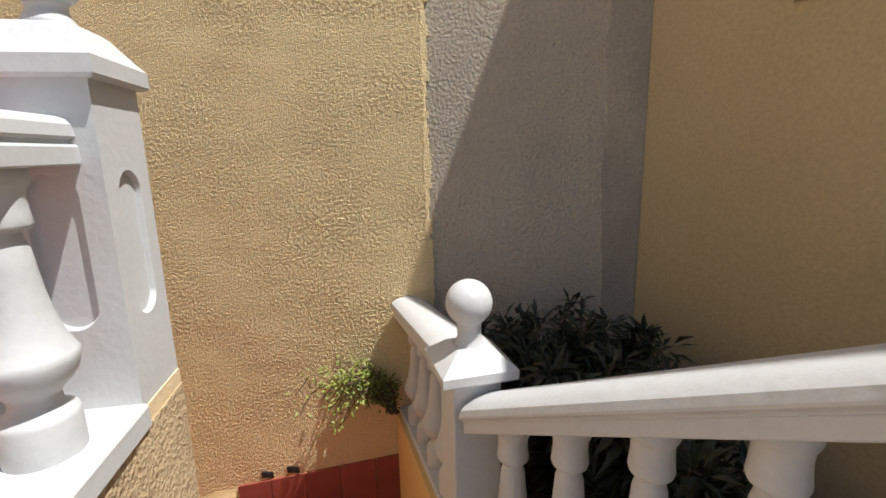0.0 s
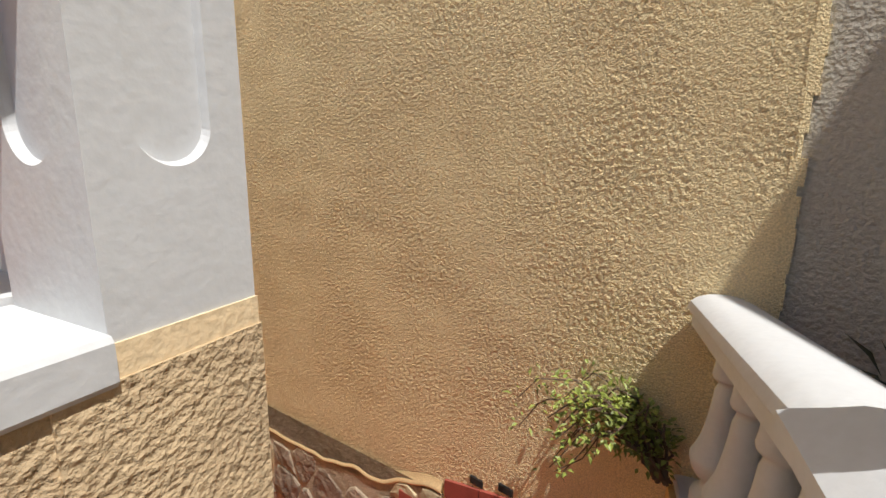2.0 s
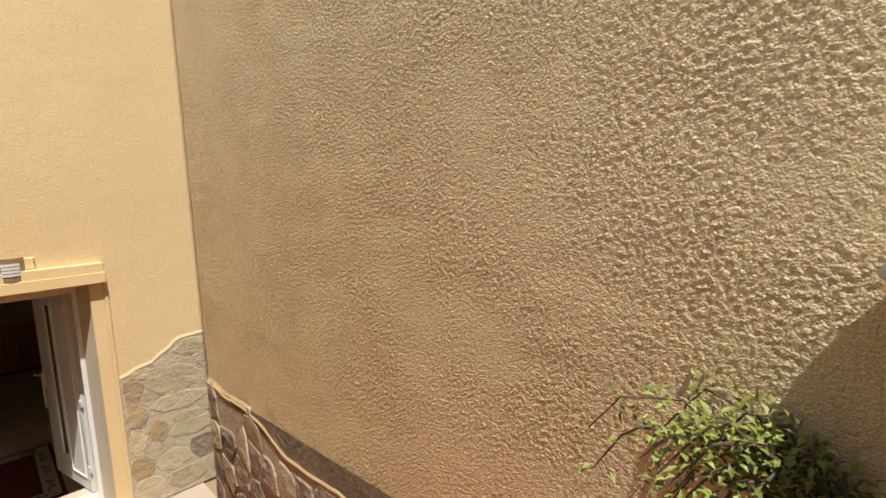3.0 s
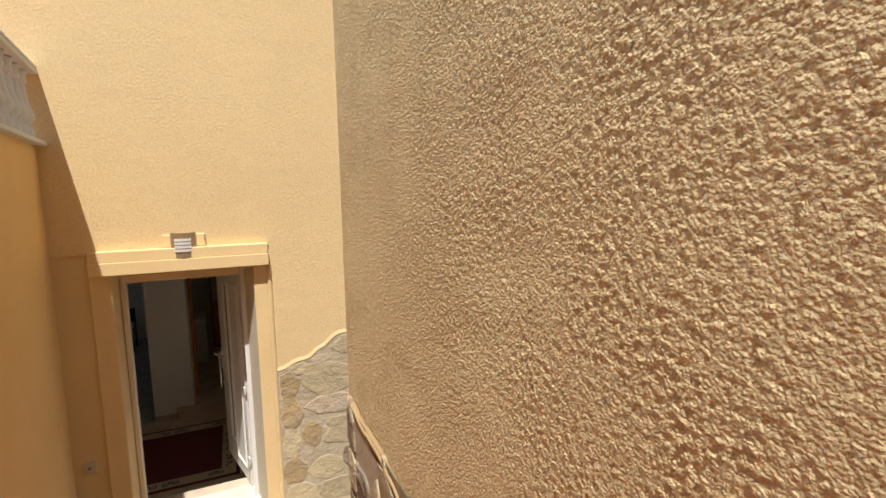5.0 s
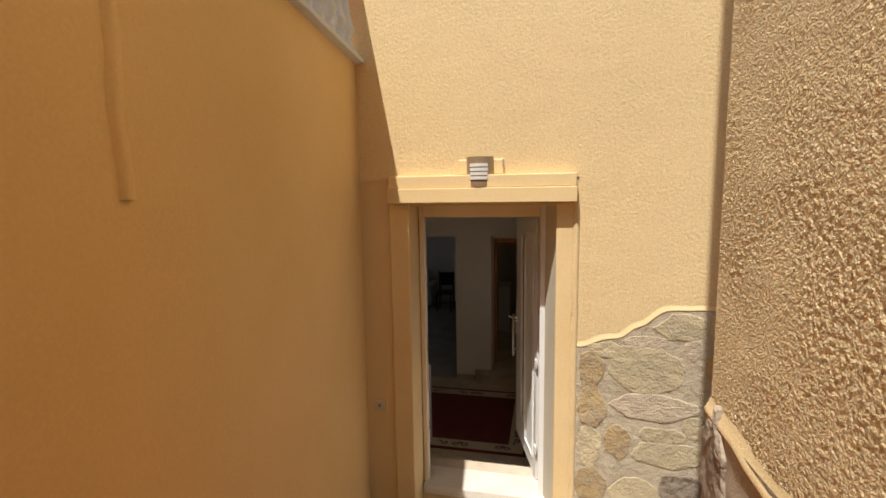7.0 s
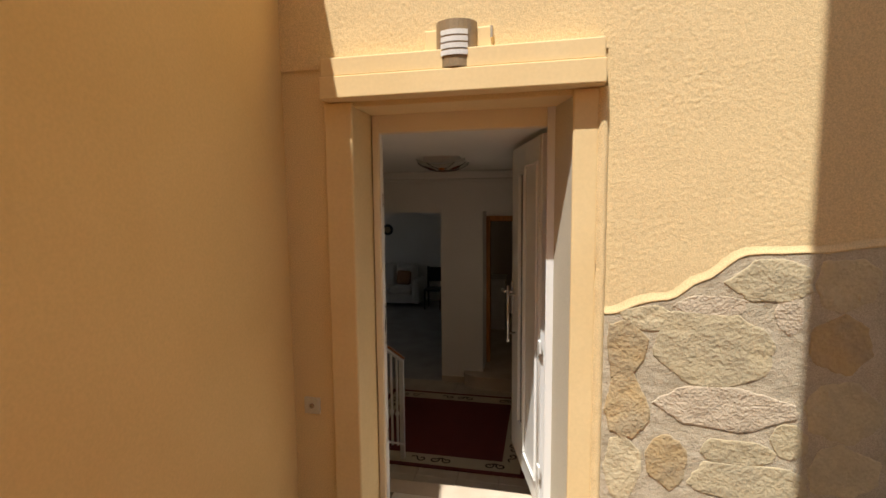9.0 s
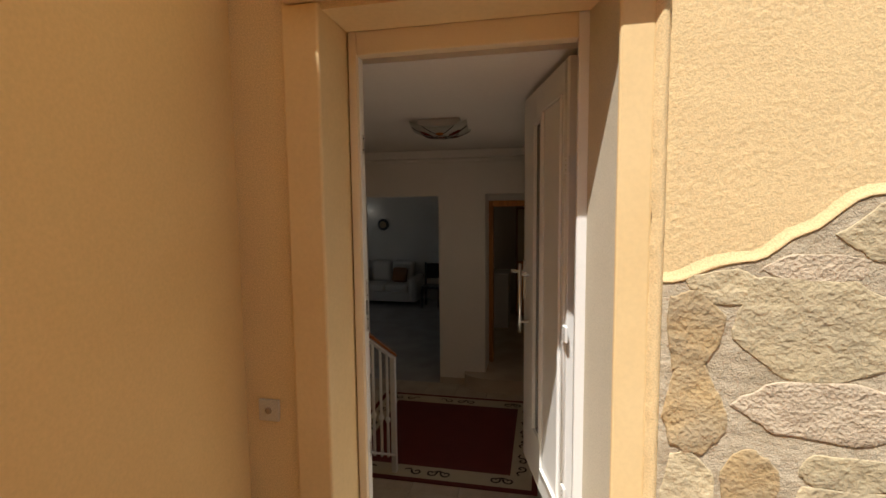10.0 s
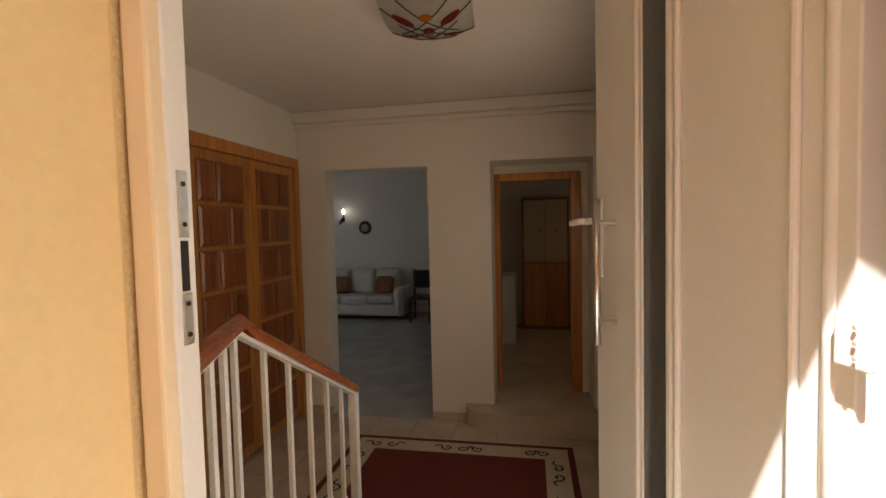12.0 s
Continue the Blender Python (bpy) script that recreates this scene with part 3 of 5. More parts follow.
def rubble(seed, x, z, w, h, mat, proud=0.016, layers=0.0):
    """One split stone, w by h, with an angular uneven outline and a rough, nearly flat face; layers gives it bedding steps."""
    bm = bmesh.new()
    n = 40
    rnd = random.Random(seed)
    sides = [(2 * math.pi * (i + rnd.uniform(-0.3, 0.3)) / 7, rnd.uniform(0.86, 1.08)) for i in range(7)]
    rings = []
    for scale, lift in ((1.0, 0.0), (0.985, 0.7), (0.94, 0.9), (0.7, 1.0), (0.45, 1.0), (0.2, 1.0)):
        ring = []
        for k in range(n):
            t = 2 * math.pi * k / n
            c, q = math.cos(t), math.sin(t)
            f = min(r / max(math.cos(t - a), 0.2) for a, r in sides)
            f *= 1 + 0.07 * noise.noise(Vector((c * 2.5, q * 2.5, seed * 3.7))) + 0.06 * noise.noise(Vector((c * 7, q * 7, seed * 1.9)))
            px, pz = x + w / 2 * f * c * scale, z + h / 2 * f * q * scale
            rough = 0.35 * noise.noise(Vector((px * 11, pz * 11, seed))) + 0.18 * noise.noise(Vector((px * 34, pz * 34, seed)))
            bed = layers * (((pz + 0.02 * math.sin(px * 9)) * 26) % 1.0 - 0.5)
            ring.append(bm.verts.new(on_front(px, pz, 0.0095 + proud * (lift + (rough + bed if scale < 0.99 else 0) * (0.9 if scale > 0.9 else 1.3)))))
        if rings:
            for k in range(n):
                bm.faces.new((rings[-1][k], rings[-1][(k + 1) % n], ring[(k + 1) % n], ring[k]))
        rings.append(ring)
    bm.faces.new(rings[-1])
    part("stone", bm, mat, front_clad)


for k, (x, z, w, h, mat, proud, layers) in enumerate((
    (1.18, 1.03, 0.15, 0.24, M_STONE_OR, 0.018, 0.0),
    (1.19, 0.76, 0.16, 0.27, M_STONE_OR, 0.018, 0.2),
    (1.27, 1.18, 0.19, 0.10, M_STONE, 0.012, 0.0),
    (1.56, 1.04, 0.43, 0.30, M_STONE, 0.013, 0.0),
    (1.76, 1.35, 0.26, 0.16, M_STONE, 0.014, 0.0),
    (1.61, 0.79, 0.46, 0.16, M_STONE_PINK, 0.017, 0.7),
    (1.37, 0.52, 0.16, 0.22, M_STONE_OR, 0.015, 0.0),
    (1.65, 0.59, 0.26, 0.10, M_STONE, 0.013, 0.2),
    (1.70, 0.45, 0.44, 0.15, M_STONE, 0.016, 0.0),
    (1.18, 0.47, 0.15, 0.26, M_STONE, 0.010, 0.0),
    (1.83, 1.22, 0.09, 0.15, M_STONE_PINK, 0.009, 0.2),
    (1.86, 0.66, 0.12, 0.14, M_STONE, 0.013, 0.0),
    (1.52, 1.24, 0.24, 0.09, M_STONE_PINK, 0.008, 0.0),
    (2.03, 1.35, 0.19, 0.19, M_STONE, 0.014, 0.0),
    (2.03, 1.10, 0.20, 0.22, M_STONE_OR, 0.014, 0.0),
    (2.05, 0.80, 0.25, 0.23, M_STONE, 0.014, 0.2),
    (2.06, 0.54, 0.23, 0.20, M_STONE, 0.014, 0.0),
    (1.19, 0.18, 0.20, 0.22, M_STONE_OR, 0.015, 0.0),
    (1.48, 0.14, 0.30, 0.20, M_STONE, 0.015, 0.3),
    (1.80, 0.18, 0.26, 0.22, M_STONE_GR, 0.014, 0.0),
    (1.24, -0.09, 0.26, 0.22, M_STONE, 0.015, 0.0),
    (1.60, -0.10, 0.34, 0.20, M_STONE, 0.015, 0.2),
    (2.0, -0.08, 0.3, 0.22, M_STONE, 0.014, 0.0),
)):
    rubble(k + 1, x, z, w * 1.16, h * 1.18, mat, proud * 0.38, layers * 0.25)
edge_roll("trim_front_edge", line_f, on_front, 0.010, "cream rounded lip of render above the stones")


def stair_z(s):
    y = R0.y + RDIR.y * s
    return LAND - RISE * max(0, min(NSTEP, math.floor((y - STEP0) / TREAD) + 1))


line_n = wave([(0.98, 1.93), (1.49, 1.755), (1.87, 1.66), (2.45, 1.595), (2.75, 1.65), (3.0, 1.66), (3.45, 1.615), (RLEN, 1.61)], 0.02)
out_n = [(0.98, 1.60), (RLEN, -0.26)] + line_n[::-1]
sites_n = []
s = 1.0
while s < RLEN:
    zt = 1.9 - 0.16 * (s - 1)
    z = zt
    while z > -0.2:
        sites_n.append(Vector((s + random.uniform(-0.07, 0.07), z + random.uniform(-0.06, 0.06))))
        z -= random.uniform(0.19, 0.29)
    s += random.uniform(0.2, 0.3)
neigh_clad, neigh_stones = cladding("stone_cladding_neighbour", "brown rubble stone facing at the foot of the stucco wall", out_n, sites_n, on_neigh,
                                    lambda i, c: M_STONE_GR if i % 3 else M_STONE, 0.008, 0.022)
edge_roll("trim_neighbour_edge", line_n, on_neigh, 0.013, "cream rounded lip of render above the stones")

# ---- white balustrades ----


def baluster_mesh(h, r):
    """A turned baluster: round foot, neck, low belly, long taper, collar and cap."""
    prof = [(0.92, 0.0), (0.95, 0.012), (0.95, 0.145), (0.90, 0.165), (0.62, 0.185), (0.58, 0.225), (0.70, 0.25), (0.92, 0.275), (1.08, 0.31), (1.15, 0.345), (1.165, 0.368), (1.12, 0.378),
            (0.97, 0.42), (0.83, 0.47), (0.73, 0.53), (0.65, 0.60), (0.59, 0.67), (0.55, 0.73), (0.46, 0.765), (0.44, 0.79), (0.68, 0.80), (0.72, 0.815), (0.68, 0.85), (0.66, 0.89), (0.68, 0.92), (0.76, 0.935), (0.80, 0.945), (0.80, 1.0)]
    b = bmesh.new()
    lathe(b, [(p * r, z * h) for p, z in prof], 32)
    return b


def baluster(parent, place, h, r, cache={}):
    key = (round(h, 3), round(r, 3))
    if key not in cache:
        ob = part("baluster", baluster_mesh(h, r), M_WHITE, parent, smooth=True)
        cache[key] = ob.data
    else:
        ob = new("baluster", cache[key])
        ob.parent = parent
    ob.matrix_local = place
    return ob


def recessed_face(bm, w, h, sw, z0, z1, depth, m):
    """A panel w by h in its own x-z plane, facing -y, with a sunk panel with round ends between z0 and z1."""
    n = 40
    loop, rim = [], []
    r = sw / 2
    for k in range(n):
        t = 2 * math.pi * k / n
        c, s = math.cos(t), math.sin(t)
        loop.append((r * c, (z1 - r if s >= 0 else z0 + r) + r * s))
    for x, z in loop:
        dx, dz = x, z - h / 2
        f = min((w / 2) / abs(dx) if abs(dx) > 1e-6 else 1e9, (h / 2) / abs(dz) if abs(dz) > 1e-6 else 1e9)
        rim.append((dx * f, h / 2 + dz * f))
    corners = [(-w / 2, 0), (w / 2, 0), (w / 2, h), (-w / 2, h)]
    for cx, cz in corners:
        k = min(range(n), key=lambda i: (rim[i][0] - cx) ** 2 + (rim[i][1] - cz) ** 2)
        rim[k] = (cx, cz)
    o = [bm.verts.new(m @ Vector((x, 0, z))) for x, z in rim]
    a = [bm.verts.new(m @ Vector((x, 0, z))) for x, z in loop]
    a2 = [bm.verts.new(m @ Vector((x * 0.97, depth * 0.35, h / 2 + (z - h / 2) * 0.985))) for x, z in loop]
    b = [bm.verts.new(m @ Vector((x * 0.93, depth, h / 2 + (z - h / 2) * 0.97))) for x, z in loop]
    for k in range(n):
        q = (k + 1) % n
        bm.faces.new((o[k], o[q], a[q], a[k]))
        bm.faces.new((a[k], a[q], a2[q], a2[k]))
        bm.faces.new((a2[k], a2[q], b[q], b[k]))
    bm.faces.new(b)


PW, PH = 0.168, 0.578
pillar_at = Matrix.Translation(A + BACK * PW / 2 + INN * PW / 2 + Vector((0, 0, TOP))) @ Matrix.Rotation(math.atan2(-BACK.y, -BACK.x), 4, "Z")


def pillar(label, at, w, h, ball):
    root = thing("balustrade_pillar", label, "pillar", "white balustrades", at)
    b = bmesh.new()
    for k in range(4):
        recessed_face(b, w, h, w * 0.50, h * 0.275, h * 0.745, 0.010, Matrix.Rotation(k * math.pi / 2, 4, "Z") @ Matrix.Translation((0, -w / 2, 0)))
    bmesh.ops.remove_doubles(b, verts=b.verts[:], dist=0.0005)
    part("shaft", b, M_WHITE, root)
    b = bmesh.new()
    c = w / 2 + 0.014
    prev = None
    for half, z in ((c, h), (c + 0.004, h + 0.006), (c + 0.004, h + 0.034), (c - 0.004, h + 0.042), (w * 0.36, h + 0.085), (w * 0.30, h + 0.092)):
        ring = [b.verts.new((sx * half, sy * half, z)) for sx, sy in ((-1, -1), (1, -1), (1, 1), (-1, 1))]
        if prev:
            for k in range(4):
                b.faces.new((prev[k], prev[(k + 1) % 4], ring[(k + 1) % 4], ring[k]))
        else:
            b.faces.new(ring[::-1])
        prev = ring
    b.faces.new(prev)
    part("cap", b, M_WHITE, root)
    b = bmesh.new()
    z0, r = h + 0.09, ball
    lathe(b, [(r * 0.75, z0), (r * 0.62, z0 + r * 0.2), (r * 0.5, z0 + r * 0.45), (r * 0.52, z0 + r * 0.7)] + [(r * math.sin(t), z0 + r * 1.5 - r * math.cos(t)) for t in [0.55 + i * 0.2 for i in range(13)]] + [(0.001, z0 + 2.5 * r)], 28)
    part("ball_finial", b, M_WHITE, root, smooth=True)
    return root


pillar("white painted balustrade pillar with sunk round-ended panels", pillar_at, PW, PH, 0.06)

half_sec = [(0.051, 0.0), (0.054, 0.003), (0.054, 0.029), (0.051, 0.033), (0.042, 0.034), (0.042, 0.041), (0.050, 0.042), (0.052, 0.046), (0.050, 0.064), (0.044, 0.073), (0.030, 0.078)]
RAIL_SEC = [(-x, z) for x, z in half_sec] + half_sec[::-1]
half_sec = [(0.060, 0.0), (0.062, 0.003), (0.062, 0.030), (0.066, 0.033), (0.066, 0.037), (0.072, 0.040), (0.076, 0.045), (0.076, 0.050), (0.070, 0.064), (0.056, 0.076), (0.036, 0.084), (0.014, 0.088)]
WIDE_SEC = [(x * 1.55, z) for x, z in RAIL_SEC]
ROUND_SEC = [(-x, z - 0.010) for x, z in half_sec] + [(x, z - 0.010) for x, z in half_sec[::-1]]


def straight_balustrade(label, start, end, h_rail, plinth_h, spacing, first, rad, section=RAIL_SEC, half_plinth=0.09):
    """Balusters between a plinth and a top rail, from start to end (both on the wall's top, on the centre line)."""
    root = thing("balustrade", label, "balustrade", "white balustrades", Matrix.Translation(start))
    d = end - start
    flat = Vector((d.x, d.y, 0))
    L = flat.length
    u = flat.normalized()
    b = bmesh.new()
    p, q = half_plinth, half_plinth + 0.004
    sweep(b, [(-p, 0), (-q, 0.006), (-q, plinth_h - 0.006), (-p, plinth_h), (p, plinth_h), (q, plinth_h - 0.006), (q, 0.006), (p, 0)], [Vector(), d])
    part("plinth", b, M_WHITE, root)
    b = bmesh.new()
    sweep(b, [(x, z + h_rail - 0.078) for x, z in section], [Vector(), d])
    part("top_rail", b, M_WHITE, root, smooth="edges")
    s = first
    hb = h_rail - 0.078 - plinth_h
    while s < L - 0.02:
        p = d * (s / L)
        baluster(root, Matrix.Translation((p.x, p.y, p.z + plinth_h - 0.004)), hb + 0.008, rad)
        s += spacing
    return root


cA = A + BACK * PW / 2 + INN * PW / 2
straight_balustrade("white painted balustrade with bulbous balusters on the terrace wall", cA + BACK * PW / 2 + Vector((0, 0, TOP - 0.04)), cA + BACK * 3.8 + Vector((0, 0, TOP - 0.04)), 0.56, 0.05, 0.19, 0.125, 0.056)
cB = B - ACROSS * 0.022 + Vector((0, 0, TOPB - 0.002)) - ALONG * 0.005
straight_balustrade("white painted balustrade in shade above the stair", cA + INN * PW / 2 + Vector((0, 0, TOP - 0.012)) - ACROSS * 0.0, cB, 0.59, 0.03, 0.19, 0.13, 0.056, WIDE_SEC)

# ---- lower balustrade with the ball post ----
PB = Vector((0.393, -5.785, 0))
W2 = Vector((1.204, -5.525, 0))
SLOPE = Vector((-0.829, -0.559, 0))
POST_TOP = 3.028
post = thing("balustrade_pillar", "white painted stair post with a ball finial", "pillar", "white balustrades", Matrix.Translation(PB + Vector((0, 0, 0.013))) @ Matrix.Rotation(math.atan2(0.26, 0.811), 4, "Z"))
b = bmesh.new()
box(b, -0.062, 0.062, -0.062, 0.062, LAND - 0.6, POST_TOP, 0.005)
part("shaft", b, M_WHITE, post)
b = bmesh.new()
prev = None
for half, z in ((0.063, 3.016), (0.080, 3.021), (0.091, 3.027), (0.094, 3.032), (0.094, 3.054), (0.086, 3.062), (0.064, 3.080), (0.048, 3.094), (0.040, 3.098)):
    ring = [b.verts.new((sx * half, sy * half, z)) for sx, sy in ((-1, -1), (1, -1), (1, 1), (-1, 1))]
    if prev:
        for k in range(4):
            b.faces.new((prev[k], prev[(k + 1) % 4], ring[(k + 1) % 4], ring[k]))
    else:
        b.faces.new(ring[::-1])
    prev = ring
b.faces.new(prev)
part("cap", b, M_WHITE, post, smooth="edges")
b = bmesh.new()
lathe(b, [(0.044, 3.088), (0.036, 3.10), (0.030, 3.118), (0.030, 3.135)] + [(0.058 * math.sin(t), 3.203 - 0.058 * math.cos(t)) for t in [0.55 + i * 0.2 for i in range(13)]] + [(0.001, 3.261)], 32)
part("ball_finial", b, M_WHITE, post, smooth=True)

uB2 = (W2 - PB).normalized()
straight_balustrade("short white balustrade between the ball post and the stucco wall", PB + uB2 * 0.062 + Vector((0, 0, 2.545)), W2 + Vector((0, 0, 2.435)), 0.54, 0.03, 0.17, 0.10, 0.05, ROUND_SEC, 0.052)
straight_balustrade("sloping white stair balustrade with a thick rail", PB + SLOPE * 0.062 + Vector((0, 0, 2.43)), PB + SLOPE * 1.9 + Vector((0, 0, 2.43 + 1.838 * 0.54)), 0.57, 0.03, 0.17, 0.11, 0.05, ROUND_SEC)
bm = bmesh.new()
n2 = Vector((-uB2.y, uB2.x, 0)) * 0.07
prism(bm, [xy(PB + uB2 * 0.05 + n2), xy(PB + uB2 * 0.05 - n2), xy(W2 - n2), xy(W2 + n2)], LAND - 0.6, [2.545, 2.545, 2.435, 2.435])
structure("wall_landing", bm, M_TERRACE, "low ochre wall under the short balustrade")
bm = bmesh.new()
n3 = Vector((-SLOPE.y, SLOPE.x, 0)) * 0.07
prism(bm, [xy(PB + SLOPE * 0.05 + n3), xy(PB + SLOPE * 0.05 - n3), xy(PB + SLOPE * 1.9 - n3), xy(PB + SLOPE * 1.9 + n3)], LAND - 0.6, [2.43, 2.43, 3.42, 3.42])
structure("wall_stair_string", bm, M_TERRACE, "low ochre wall under the sloping balustrade")
bm = bmesh.new()
prism(bm, [(0.4, -5.86), (1.25, -5.6), (1.25, -6.47), (0.1, -6.47)], 1.0, 2.25)
structure("planter_bed", bm, M_EARTH, "earth bed behind the balustrade")

# ---- plants ----


def leaf(bm, p, d, up, length, width):
    """A pointed leaf folded along its rib."""
    d = d.normalized()
    s = d.cross(up).normalized()
    nrm = s.cross(d)
    a = bm.verts.new(p)
    b1 = bm.verts.new(p + d * length * 0.45 + s * width / 2 + nrm * width * 0.2)
    b2 = bm.verts.new(p + d * length * 0.45 - s * width / 2 + nrm * width * 0.2)
    m = bm.verts.new(p + d * length * 0.5)
    c = bm.verts.new(p + d * length - nrm * length * 0.12)
    bm.faces.new((a, b1, m)), bm.faces.new((a, m, b2)), bm.faces.new((m, b1, c)), bm.faces.new((m, c, b2))


def shrub(label, base, stems, spread, height, leaf_len, leaf_wid, per, mat, lean=Vector(), droop=0.3, seed=1):
    random.seed(seed)
    root = thing("shrub", label, "shrub", "", Matrix.Translation(base))
    lv = bmesh.new()
    for k in range(stems):
        a = 2 * math.pi * k / stems + random.uniform(-0.4, 0.4)
        reach = spread * random.uniform(0.4, 1.0)
        tip = Vector((math.cos(a) * reach, math.sin(a) * reach, height * random.uniform(0.55, 1.0))) + lean * random.uniform(0.6, 1.1)
        pts = [Vector((random.uniform(-0.02, 0.02), random.uniform(-0.02, 0.02), 0))]
        for i in range(1, 8):
            u = i / 7
            pts.append(tip * u + Vector((0, 0, height * 0.25 * u * (1 - u))) + Vector([random.uniform(-1, 1) * 0.02 for _ in range(3)]) - Vector((0, 0, droop * u ** 3 * height)))
        tw = bmesh.new()
        tube(tw, pts, 0.005, 5, 0.0015)
        part("stem", tw, M_TWIG, root)
        for i in range(2, 8):
            for j in range(per):
                u = random.random()
                p = pts[i - 1].lerp(pts[i], u)
                d = Vector((random.uniform(-1, 1), random.uniform(-1, 1), random.uniform(-0.5, 0.9)))
                side = p + d.normalized() * random.uniform(0.005, 0.04)
                leaf(lv, side, d, Vector((random.uniform(-0.4, 0.4), random.uniform(-0.4, 0.4), 1)), leaf_len * random.uniform(0.6, 1.2), leaf_wid * random.uniform(0.7, 1.2))
    part("leaves", lv, mat, root)
    return root


shrub("light green straggling shrub against the stucco wall", Vector((1.13, -5.46, LAND + 0.54)), 24, 0.17, 0.38, 0.026, 0.012, 8, M_LEAF, Vector((-0.03, 0.27, 0.04)), 0.75, 5)
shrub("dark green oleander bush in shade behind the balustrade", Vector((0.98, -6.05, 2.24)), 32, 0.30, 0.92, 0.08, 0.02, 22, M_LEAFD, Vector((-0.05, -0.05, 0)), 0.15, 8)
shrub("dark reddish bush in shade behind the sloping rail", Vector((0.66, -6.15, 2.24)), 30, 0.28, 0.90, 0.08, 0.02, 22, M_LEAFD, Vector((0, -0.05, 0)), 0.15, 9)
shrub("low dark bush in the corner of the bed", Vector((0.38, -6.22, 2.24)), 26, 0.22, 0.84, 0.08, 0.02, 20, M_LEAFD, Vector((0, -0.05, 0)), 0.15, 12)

# ---- wall lamp, bell, holes ----
lamp = thing("wall_lamp", "half-round bronze wall lamp with white louvred glass above the door", "wall lamp", "", Matrix.Translation((0.413, 0, 2.41)))
b = bmesh.new()
box(b, -0.155, 0.165, -0.024, -0.001, -0.02, 0.085, 0.008)
part("mount_plate", b, M_TRIM, lamp, "cream painted mounting plate")


def half_round(bm, r, z0, z1, y0, seg=14, wall=0.006):
    o = [(r * math.cos(math.pi * k / seg), y0 - r * 0.85 * math.sin(math.pi * k / seg)) for k in range(seg + 1)]
    i = [(x * (1 - wall / r), y0 + (y - y0) * (1 - wall / r)) for x, y in o]
    prism(bm, o + i[::-1], z0, z1)


b = bmesh.new()
half_round(b, 0.094, -0.098, 0.10, -0.024)
prism(b, [(x, -0.024 - y) for x, y in [(0.094 * math.cos(math.pi * k / 14), 0.08 * math.sin(math.pi * k / 14)) for k in range(15)]], -0.104, -0.098)
part("shell", b, M_BRONZE, lamp)
for k in range(4):
    b = bmesh.new()
    arc = [radians(52 + 76 * i / 8) for i in range(9)]
    o = [(0.1 * math.cos(t), -0.024 - 0.0855 * math.sin(t)) for t in arc]
    i = [(0.093 * math.cos(t), -0.024 - 0.0795 * math.sin(t)) for t in arc]
    prism(b, o + i[::-1], -0.055 + k * 0.029, -0.055 + k * 0.029 + 0.021)
    part("glass_slat", b, M_OPAL, lamp, "white opal glass slat")
b = bmesh.new()
lathe(b, [(0.006, 0), (0.006, 0.05)], 10, Matrix.Translation((0.16, -0.03, 0.03)))
part("cable_stub", b, M_PLASTIC, lamp)

bell = thing("door_bell", "aged grey square bell push on the wall by the door", "door bell", "", Matrix.Translation((-0.385, 0, 0.63)))
b = bmesh.new()
box(b, -0.045, 0.045, -0.014, -0.001, -0.045, 0.045, 0.004)
part("plate", b, M_REVEAL, bell)
b = bmesh.new()
lathe(b, [(0.014, 0), (0.013, 0.006), (0.009, 0.009)], 18, Matrix.Translation((0, -0.013, 0)) @ Matrix.Rotation(math.pi / 2, 4, "X"))
part("button", b, M_BRONZE, bell)

hole = thing("wall_patch", "dark oval hole in the terrace wall with a mended strip below", "wall patch")
HP = B - ALONG * 2.335 + Vector((0, 0, 2.825))
b = bmesh.new()
ring = [HP + ACROSS * 0.003 - ALONG * (0.034 + 0.008 * math.sin(5 * t)) * math.cos(t) + Vector((0, 0, 0.068 * math.sin(t))) for t in [2 * math.pi * k / 22 for k in range(22)]]
lo = [b.verts.new(p - ACROSS * 0.02) for p in ring]
hi = [b.verts.new(p) for p in ring]
b.faces.new(hi)
for k in range(22):
    b.faces.new((lo[k], lo[(k + 1) % 22], hi[(k + 1) % 22], hi[k]))
part("cover", b, M_LEAD, hole)
b = bmesh.new()
prev = None
for k in range(18):
    z = -0.06 - 0.5 * k / 17
    w = 0.028 + 0.008 * noise.noise(Vector((k * 0.5, 1, 1)))
    o = 0.016 * noise.noise(Vector((k * 0.16, 5, 1))) - 0.012
    cur = [b.verts.new(HP - ALONG * (o + e * w) + Vector((0, 0, z)) + ACROSS * h) for e, h in ((-1, -0.001), (-0.75, 0.009), (0.6, 0.013), (1, -0.001))]
    if prev:
        for q in range(3):
            b.faces.new((prev[q], prev[q + 1], cur[q + 1], cur[q]))
    prev = cur
part("mended_strip", b, M_TERRACE, hole, "strip of mended render", True)

b = bmesh.new()
tube(b, [B - ALONG * d + ACROSS * 0.0005 + Vector((0, 0, z)) for d, z in ((2.98, 2.842), (2.93, 2.838), (2.88, 2.844), (2.82, 2.836), (2.77, 2.842), (2.71, 2.836), (2.64, 2.840))], 0.0006, 5, 0.0004)
tagged(link("wall_crack", b, M_DARK), "thin dark hairline crack in the terrace wall render", "crack")

